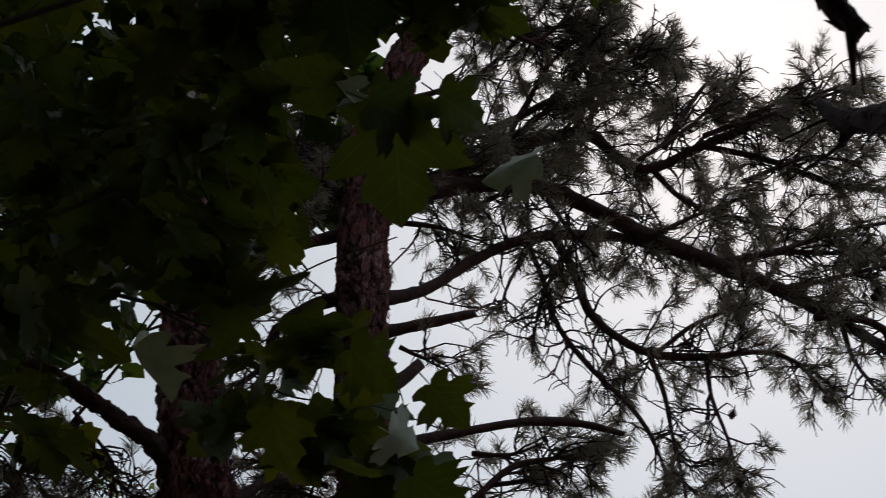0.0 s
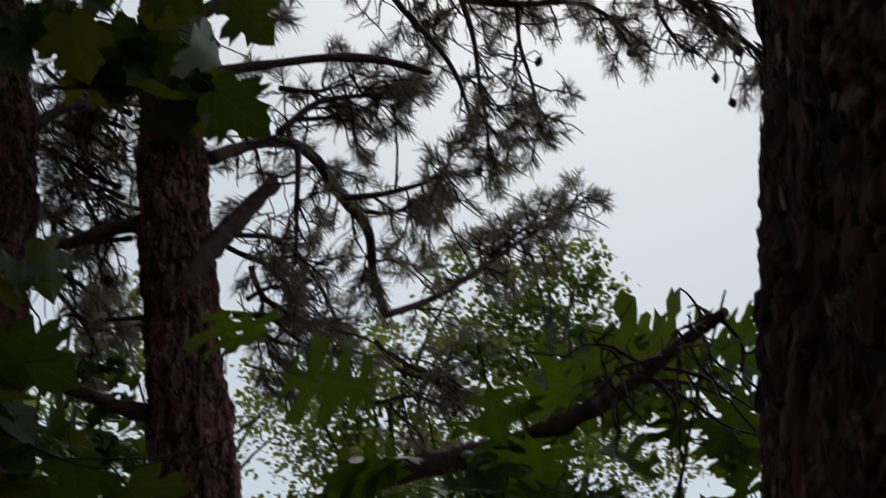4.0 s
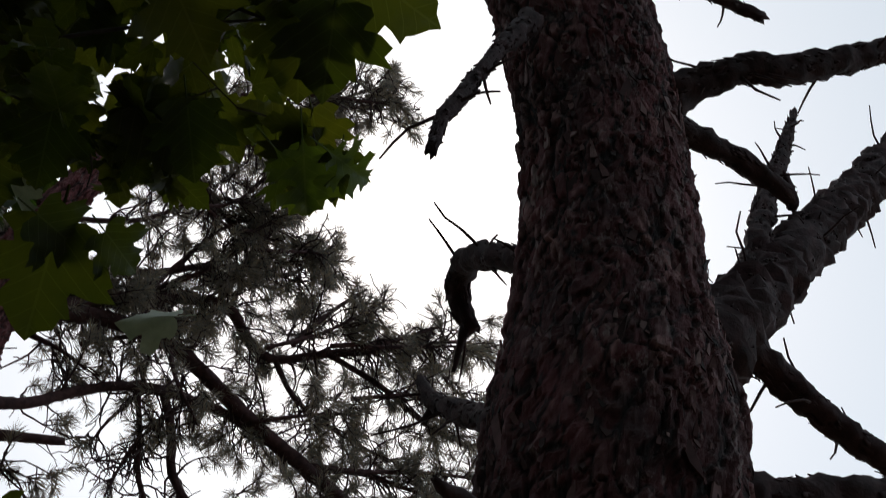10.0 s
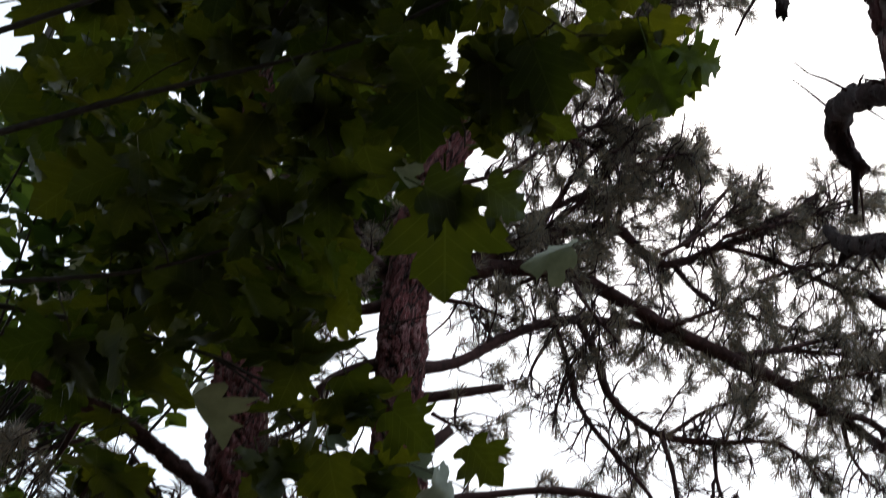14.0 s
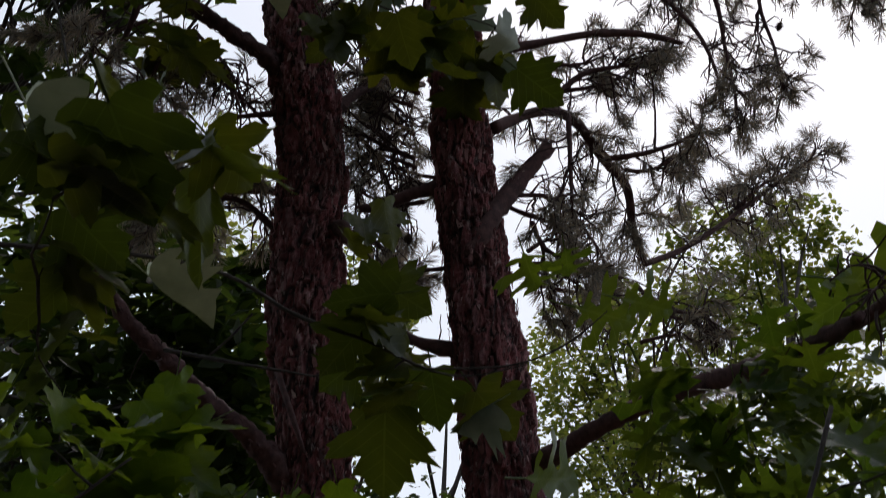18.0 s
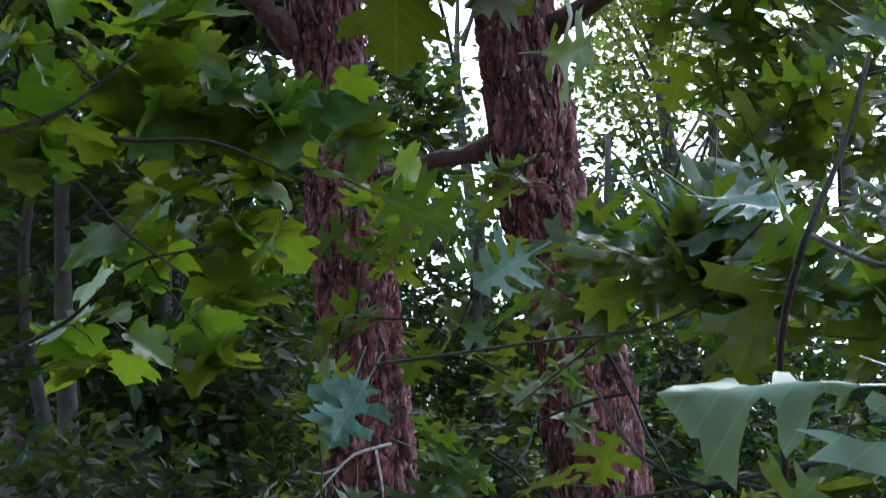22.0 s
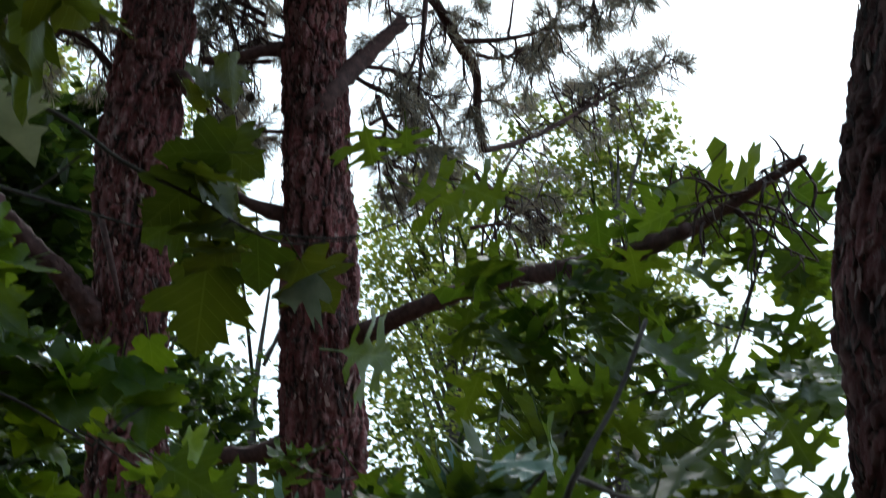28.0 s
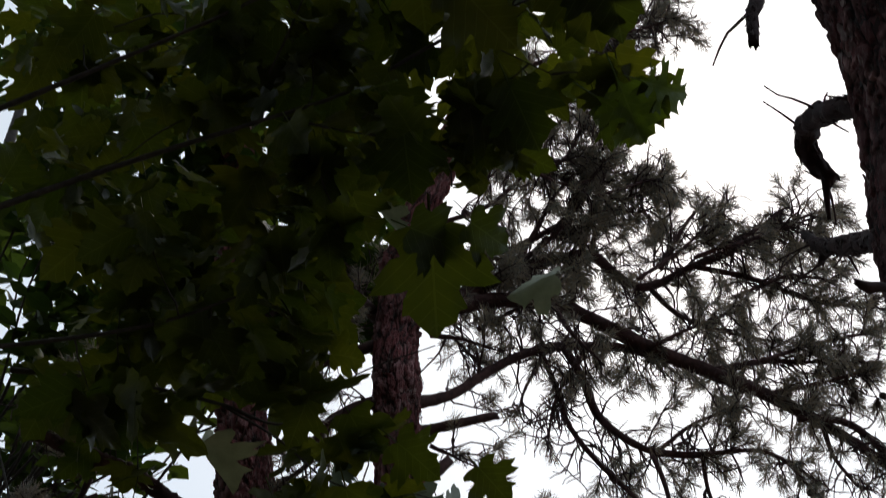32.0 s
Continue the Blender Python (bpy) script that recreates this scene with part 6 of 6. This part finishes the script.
CROWN_CLUMPS = [
    ((2.094, 11.523, 6.994), 0.348, 220),
    ((2.579, 11.476, 6.878), 0.348, 220),
    ((2.958, 11.374, 6.896), 0.248, 160),
    ((3.014, 11.541, 6.49), 0.348, 220),
    ((2.446, 11.701, 6.435), 0.447, 260),
    ((1.866, 11.818, 6.415), 0.397, 200),
    ((2.785, 11.777, 6.052), 0.447, 260),
    ((2.069, 11.998, 5.857), 0.497, 240),
    ((1.187, 12.047, 6.065), 0.497, 220),
    ((3.254, 11.75, 5.793), 0.397, 200),
    ((3.709, 11.75, 5.397), 0.447, 180),
    ((2.551, 12.036, 5.468), 0.546, 260),
    ((1.589, 12.225, 5.409), 0.546, 240),
    ((0.854, 12.269, 5.513), 0.447, 180),
    ((2.269, 11.773, 6.402), 0.397, 200),
    ((2.735, 11.613, 6.539), 0.348, 180),
    ((1.811, 11.986, 6.072), 0.447, 180),
    ((0.888, 13.708, 4.236), 0.588, 55),
    ((2.289, 13.518, 4.339), 0.588, 49),
    ((-0.595, 13.727, 4.259), 0.428, 41),
    ((1.695, 13.709, 3.791), 0.695, 55),
    ((2.436, 13.419, 4.686), 0.642, 49),
    ((1.242, 13.636, 4.457), 0.535, 49),
    ((-1.017, 11.563, 6.049), 0.413, 160),
    ((-1.437, 11.596, 5.826), 0.413, 160),
    ((0.523, 12.723, 5.926), 0.546, 180),
    ((-0.852, 11.426, 6.427), 0.229, 60),
    ((-2.356, 10.573, 6.695), 0.321, 120),
    ((-2.911, 10.389, 6.79), 0.275, 80),
    ((-3.15, 9.279, 6.337), 0.546, 200),
    ((-2.66, 9.676, 5.821), 0.504, 160),
    ((-1.843, 9.689, 6.186), 0.462, 140),
    ((-2.013, 9.452, 6.585), 0.378, 120),
    ((-0.75, 12.559, 4.441), 0.447, 160),
    ((0.826, 12.31, 5.307), 0.447, 160),
    ((1.385, 12.381, 4.889), 0.497, 160),
    ((-1.76, 7.935, 5.278), 0.309, 150),
    ((-1.463, 8.128, 4.972), 0.309, 150),
    ((-1.735, 8.209, 4.641), 0.378, 180),
    ((-1.34, 8.378, 4.359), 0.378, 180),
    ((-1.61, 8.428, 4.061), 0.378, 180),
    ((-0.941, 8.483, 4.192), 0.344, 150),
    ((-0.55, 9.186, 5.282), 0.229, 90),
    ((-0.6, 9.439, 4.576), 0.344, 130),
    ((-1.766, 7.833, 5.486), 0.206, 70),
    ((-1.984, 8.811, 5.692), 0.344, 120),
    ((-0.783, 9.987, 5.907), 0.252, 80),
    ((1.117, 11.082, 5.713), 0.458, 180),
    ((1.959, 11.773, 6.407), 0.497, 200),
    ((2.218, 10.954, 5.6), 0.504, 200),
    ((2.89, 11.608, 6.334), 0.497, 180),
    ((2.932, 10.818, 5.507), 0.504, 200),
    ((1.393, 10.325, 4.735), 0.462, 200),
    ((1.992, 10.242, 4.675), 0.462, 200),
    ((2.571, 10.132, 4.608), 0.462, 200),
    ((0.933, 10.588, 3.976), 0.462, 200),
    ((1.581, 9.519, 3.759), 0.42, 200),
    ((2.223, 9.376, 3.803), 0.42, 200),
    ((2.682, 11.451, 6.804), 0.397, 160),
    ((-0.801, 12.293, 5.389), 0.397, 50),
    ((0.858, 12.243, 5.662), 0.397, 140),
    ((0.925, 11.475, 4.736), 0.413, 150),
    ((1.559, 11.395, 4.76), 0.458, 160),
    ((0.4, 11.689, 5.861), 0.413, 180),
    ((0.944, 11.756, 5.598), 0.413, 200),
    ((1.396, 11.803, 5.328), 0.413, 200),
    ((0.759, 11.581, 6.112), 0.275, 110),
    ((1.305, 11.622, 5.886), 0.275, 110),
]
LEFT_CLUMPS = [
    ((-1.423, 3.739, 6.156), 0.344, 160),
    ((-1.381, 4.152, 5.799), 0.344, 160),
    ((-1.372, 4.683, 5.529), 0.355, 160),
    ((-1.314, 4.994, 5.146), 0.355, 150),
    ((-1.087, 4.059, 6.248), 0.332, 130),
    ((-1.008, 4.555, 5.933), 0.337, 130),
    ((-1.009, 5.019, 5.551), 0.318, 100),
    ((-0.701, 4.012, 6.624), 0.318, 110),
    ((-0.708, 4.535, 6.299), 0.298, 90),
    ((-1.562, 4.451, 5.945), 0.344, 150),
    ((-1.267, 4.447, 6.055), 0.321, 130),
    ((-1.588, 4.823, 5.543), 0.275, 120),
    ((-1.232, 5.36, 3.801), 0.275, 150),
    ((-0.967, 5.513, 3.536), 0.275, 150),
    ((-1.165, 5.566, 3.273), 0.298, 160),
    ((-0.823, 5.634, 3.231), 0.275, 140),
    ((-1.728, 5.018, 4.211), 0.275, 110),
    ((-1.682, 5.207, 3.859), 0.321, 150),
    ((-1.426, 5.492, 4.129), 0.265, 110),
    ((-1.629, 5.366, 3.515), 0.344, 170),
    ((-1.349, 5.695, 3.701), 0.289, 120),
    ((-1.672, 5.474, 3.16), 0.344, 170),
    ((-1.252, 5.561, 3.217), 0.298, 150),
    ((-1.064, 5.917, 4.094), 0.202, 70),
    ((-1.077, 6.097, 3.631), 0.227, 90),
    ((-1.705, 4.825, 4.554), 0.229, 90),
    ((-1.142, 5.738, 3.781), 0.313, 140),
    ((-1.113, 5.875, 3.412), 0.313, 150),
    ((-1.08, 5.989, 3.037), 0.337, 170),
    ((-0.957, 6.085, 2.69), 0.337, 170),
    ((-0.378, 7.75, 3.308), 0.275, 160),
    ((-0.41, 7.816, 2.985), 0.275, 160),
    ((-0.575, 7.686, 3.525), 0.214, 90),
    ((-0.571, 7.374, 4.414), 0.244, 130),
    ((-0.499, 7.5, 4.078), 0.275, 150),
    ((-0.917, 5.832, 4.116), 0.199, 90),
    ((-1.216, 5.65, 3.629), 0.308, 170),
    ((-0.931, 4.497, 6.041), 0.252, 120),
    ((-0.839, 4.379, 6.173), 0.252, 120),
    ((-0.331, 4.439, 6.2), 0.206, 80),
    ((-0.199, 4.624, 6.034), 0.183, 70),
    ((-0.243, 5.049, 6.02), 0.193, 70),
    ((-0.621, 4.588, 5.485), 0.252, 130),
    ((-0.25, 4.507, 5.622), 0.206, 100),
    ((-0.169, 4.634, 5.479), 0.183, 80),
    ((-0.871, 4.37, 5.682), 0.252, 130),
    ((-1.002, 3.805, 6.187), 0.252, 130),
    ((-0.497, 4.243, 5.877), 0.252, 130),
    ((-2.079, 5.2, 6.661), 0.34, 160),
    ((-2.187, 5.2, 6.28), 0.34, 170),
    ((-2.23, 7.0, 4.676), 0.36, 190),
    ((-1.78, 7.0, 4.655), 0.36, 190),
    ((-1.387, 7.0, 4.412), 0.3, 160),
    ((-2.199, 7.0, 4.197), 0.38, 200),
    ((-1.755, 7.0, 4.054), 0.38, 200),
    ((-1.318, 7.0, 3.974), 0.34, 180),
    ((-2.286, 7.0, 3.774), 0.38, 200),
    ((-1.227, 7.0, 3.67), 0.32, 180),
    ((-1.75, 7.0, 3.6), 0.4, 220),
    ((-1.98, 5.6, 5.75), 0.3, 150),
    ((-1.86, 5.6, 5.42), 0.28, 140),
    ((-1.62, 5.6, 5.66), 0.22, 80),
    ((-1.65, 5.6, 5.26), 0.24, 100),
]
nrng = np.random.default_rng(4)
frng = random.Random(9)
for centre, radius, count in BUSH_CLUMPS:
    x, y, z = centre
    bush = tagged(base_of("shrub", x, y), "leafy green woodland shrub with thin dark stems", "shrub", "woodland shrubs")
    for _ in range(3):
        end = np.array(centre) + np.array([frng.gauss(0, 0.4), frng.gauss(0, 0.4), frng.uniform(-0.2, 0.4)]) * radius
        part("stem", tube(([], []), spline([(x + frng.uniform(-0.2, 0.2), y + frng.uniform(-0.2, 0.2), -0.05, 0.014), (x + frng.uniform(-0.2, 0.2), y, z * 0.5, 0.01), (*end, 0.004)], 0.15), 6, 0.1, frng), FAR_BARK, bush)
    leafy("foliage", np.concatenate([foliage(nrng, centre, radius * 1.15, count * 6, 0.078), foliage(nrng, (x, y, max(z - radius, 0.5)), radius * 1.2, count * 3, 0.078)]), bush)

groups = {}
for centre, radius, count in CROWN_CLUMPS:
    groups.setdefault(round(math.degrees(math.atan2(centre[0], centre[1])) / 7), []).append((centre, radius, count))
for key, members in groups.items():
    mean = np.mean([m[0] for m in members], axis=0)
    high = max(m[0][2] for m in members)
    tree = tagged(base_of("broadleaf_tree", mean[0], mean[1]), "leafy broadleaf tree with pale green open crown", "tree", "woodland trees")
    part("trunk", tube(([], []), spline([(mean[0], mean[1], -0.1, 0.13), (mean[0] + 0.1, mean[1], high * 0.4, 0.08), (mean[0] - 0.05, mean[1], high * 0.7, 0.035), (mean[0], mean[1], high * 0.92, 0.008)], 0.2), 10, 0.1, frng), FAR_BARK, tree)
    rows = []
    for centre, radius, count in members:
        start = (mean[0], mean[1], max(0.5, centre[2] - 1.2))
        mid = (np.array(start) + np.array(centre)) / 2 + np.array([0, 0, 0.15])
        part("limb", tube(([], []), spline([(*start, 0.02), (*mid, 0.014), (*centre, 0.005)], 0.15), 6, 0.1, frng), FAR_BARK, tree)
        rows.append(foliage(nrng, centre, radius * 1.1, int(count * (2.4 if centre[2] > 0.78 * high else 4.0)), 0.064, sprays=14 if centre[2] > 0.78 * high else 26))
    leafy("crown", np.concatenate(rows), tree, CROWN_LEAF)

tree = tagged(base_of("broadleaf_tree", -2.3, 5.8), "dark leafy broadleaf tree close behind the pines", "tree", "woodland trees")
part("trunk", tube(([], []), spline([(-2.3, 5.8, -0.1, 0.13), (-2.25, 5.8, 3, 0.1), (-2.4, 5.8, 6, 0.06), (-2.3, 5.8, 8.5, 0.02)], 0.2), 10, 0.1, frng), SAPLING_BARK, tree)
rows = []
for centre, radius, count in LEFT_CLUMPS:
    c, fork = np.array(centre), np.array((-2.3 + frng.uniform(-0.1, 0.1), 5.8, max(0.4, centre[2] - frng.uniform(0.5, 1.6))))
    bends = [fork + (c - fork) * k + np.array([frng.gauss(0, 0.13), frng.gauss(0, 0.13), frng.gauss(0, 0.1) - 0.25 * k * (1 - k)]) for k in (0.25, 0.5, 0.75)]
    part("limb", tube(([], []), spline([(*fork, 0.012)] + [(*b, 0.009 - 0.002 * n) for n, b in enumerate(bends)] + [(*c, 0.003)], 0.12), 6, 0.1, frng), SAPLING_BARK, tree)
    rows.append(foliage(nrng, centre, radius, count, 0.11))
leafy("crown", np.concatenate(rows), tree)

for x, y, r, h in [(-3.51, 13.6, 0.15, 5), (-2.6, 8.0, 0.09, 4), (-2.35, 8.1, 0.08, 4), (-1.4, 12, 0.08, 4.5), (0.4, 11, 0.07, 4), (0.75, 9.5, 0.06, 3.4), (1.9, 12.5, 0.1, 4.5), (3.4, 12, 0.09, 4), (2.7, 9, 0.05, 3), (-3.2, 10, 0.08, 4), (-1.7, 5.6, 0.045, 3.3), (-1.78, 5.75, 0.035, 3.1), (-1.6, 6.6, 0.055, 3.4), (-0.067, 9, 0.06, 3)]:
    tree = tagged(base_of("slender_tree", x, y), "slender grey woodland trunk with sparse leaves", "tree", "slender woodland trunks")
    part("trunk", tube(([], []), spline([(x, y, -0.1, r * 1.2), (x + frng.uniform(-0.1, 0.1), y, h * 0.35, r), (x + frng.uniform(-0.2, 0.2), y, h * 0.7, r * 0.7), (x, y, h, r * 0.3)], 0.15), 10, 0.12, frng), FAR_BARK, tree)
    leafy("crown", np.concatenate([foliage(nrng, (x + frng.uniform(-0.8, 0.8), y + frng.uniform(0, 1), frng.uniform(0.4, 1.05) * h), 0.75, 170, 0.1) for _ in range(7)]), tree)

# low undergrowth between the trunks and the far woods
rows = []
for i in range(250):
    az, dist = (frng.uniform(-42, 42), frng.uniform(5.5, 15)) if i < 170 else (frng.uniform(0, 40), frng.uniform(8, 16))
    rows.append(foliage(nrng, (math.sin(radians(az)) * dist, math.cos(radians(az)) * dist, frng.uniform(0.1, 0.5 + dist * (0.13 if i < 170 else 0.08))), frng.uniform(0.5, 1.0), 190, 0.085, sprays=10))
for i in range(40):
    rows.append(foliage(nrng, (frng.uniform(1.5, 4.6), frng.uniform(6.5, 9.5), frng.uniform(0.1, 1.0)), frng.uniform(0.35, 0.6), 190, 0.085, sprays=10))
leafy("undergrowth_leaves", np.concatenate(rows), tagged(base_of("undergrowth", 0, 9), "tangled green undergrowth on the forest floor", "undergrowth", kind="stuff"), SUNLIT_LEAF)
rows = []
for i in range(520):
    az = frng.uniform(-60, 60)
    dist = frng.uniform(15, 26)
    top = 3.6 + 0.9 * math.sin(az * 0.31) + 0.6 * math.sin(az * 0.9)
    if 6 < az < 32:
        top *= 0.6
    elif -5 < az <= 6:
        top *= 0.72
    rows.append(foliage(nrng, (math.sin(radians(az)) * dist, math.cos(radians(az)) * dist, frng.uniform(0.2, top)), frng.uniform(0.7, 1.3), 150, 0.15))
for i in range(190):
    az, dist = frng.uniform(-45, 8), frng.uniform(17, 25)
    rows.append(foliage(nrng, (math.sin(radians(az)) * dist, math.cos(radians(az)) * dist, frng.uniform(0.3, 2.6)), frng.uniform(0.7, 1.2), 140, 0.15))
for i in range(260):
    az, dist = frng.uniform(-23, -4), frng.uniform(17, 24)
    rows.append(foliage(nrng, (math.sin(radians(az)) * dist, math.cos(radians(az)) * dist, frng.uniform(1.5, 1.4 + dist * 0.2)), frng.uniform(0.6, 1.1), 150, 0.15))
leafy("far_leaves", np.concatenate(rows), tagged(base_of("far_woods", 0, 22), "dense green woodland beyond the pines", "woods", kind="stuff"))

# unseen trees added to the left and behind to block skylight; the right stays open
for az, dist in [(150, 8.0), (-66, 6.6), (-82, 4.8), (-100, 4.2), (-125, 4.5), (-150, 5.0), (-175, 4.6), (160, 5.4), (135, 6.5), (-110, 8), (-160, 9), (-135, 8)]:
    x, y = math.sin(radians(az)) * dist, math.cos(radians(az)) * dist
    tree = tagged(base_of("broadleaf_tree", x, y), "unseen dense leafy broadleaf tree added to block skylight", "tree", "woodland trees")
    part("trunk", tube(([], []), spline([(x, y, -0.1, 0.2), (x + 0.1, y, 3, 0.15), (x - 0.1, y, 6, 0.1), (x, y, 9, 0.04)], 0.25), 12, 0.1, frng), FAR_BARK, tree)
    rows = []
    for k in range(16):
        c = (x + frng.uniform(-1.7, 1.7), y + frng.uniform(-1.7, 1.7), frng.uniform(0.8, 9.5))
        part("limb", tube(([], []), spline([(x, y, max(0.4, c[2] - 1.2), 0.05), (*((np.array((x, y, c[2])) + c) / 2), 0.035), (*c, 0.012)], 0.2), 6, 0.1, frng), FAR_BARK, tree)
        rows.append(foliage(nrng, c, 1.3, 360, 0.23))
    leafy("crown", np.concatenate(rows), tree)

# ---- ground ----
gv, gf, rings, spokes = [(0, 0, 0)], [], [1.5, 3, 5, 8, 13, 20, 35, 80, 300, 2500], 48
for r in rings:
    for k in range(spokes):
        a = 2 * math.pi * k / spokes
        gv.append((r * math.cos(a), r * math.sin(a), 0.0 if r > 40 else 0.12 * noise.noise((r * math.cos(a) * 0.3, r * math.sin(a) * 0.3, 2.0))))
for k in range(spokes):
    gf.append((0, 1 + k, 1 + (k + 1) % spokes))
for i in range(len(rings) - 1):
    for k in range(spokes):
        a, b = 1 + i * spokes + k, 1 + i * spokes + (k + 1) % spokes
        gf.append((a, a + spokes, b + spokes, b))
ground = tagged(new("ground", mesh_of("ground", gv, gf, LITTER)), "brown leaf-littered forest floor", "ground", kind="structure")

bark_plates(pine_c, trunk_c, prof_c, (1.45, 4.2), (math.pi * 0.8, math.pi * 2.1), 300, rng_c, 0.024, 2200, 0.001, SHADED_PLATE_BARK, SHADED_SCALE_BARK)
bark_plates(pine_b, trunk_b, prof_b, (1.2, 4.8), (math.pi * 0.95, math.pi * 2.05), 280, rng_b, 0.026, 1800, 0.003)
bark_plates(pine_a, trunk_a, prof_a, (1.2, 4.6), (math.pi * 0.95, math.pi * 2.05), 260, rng_a, 0.026, 1600, 0.003)
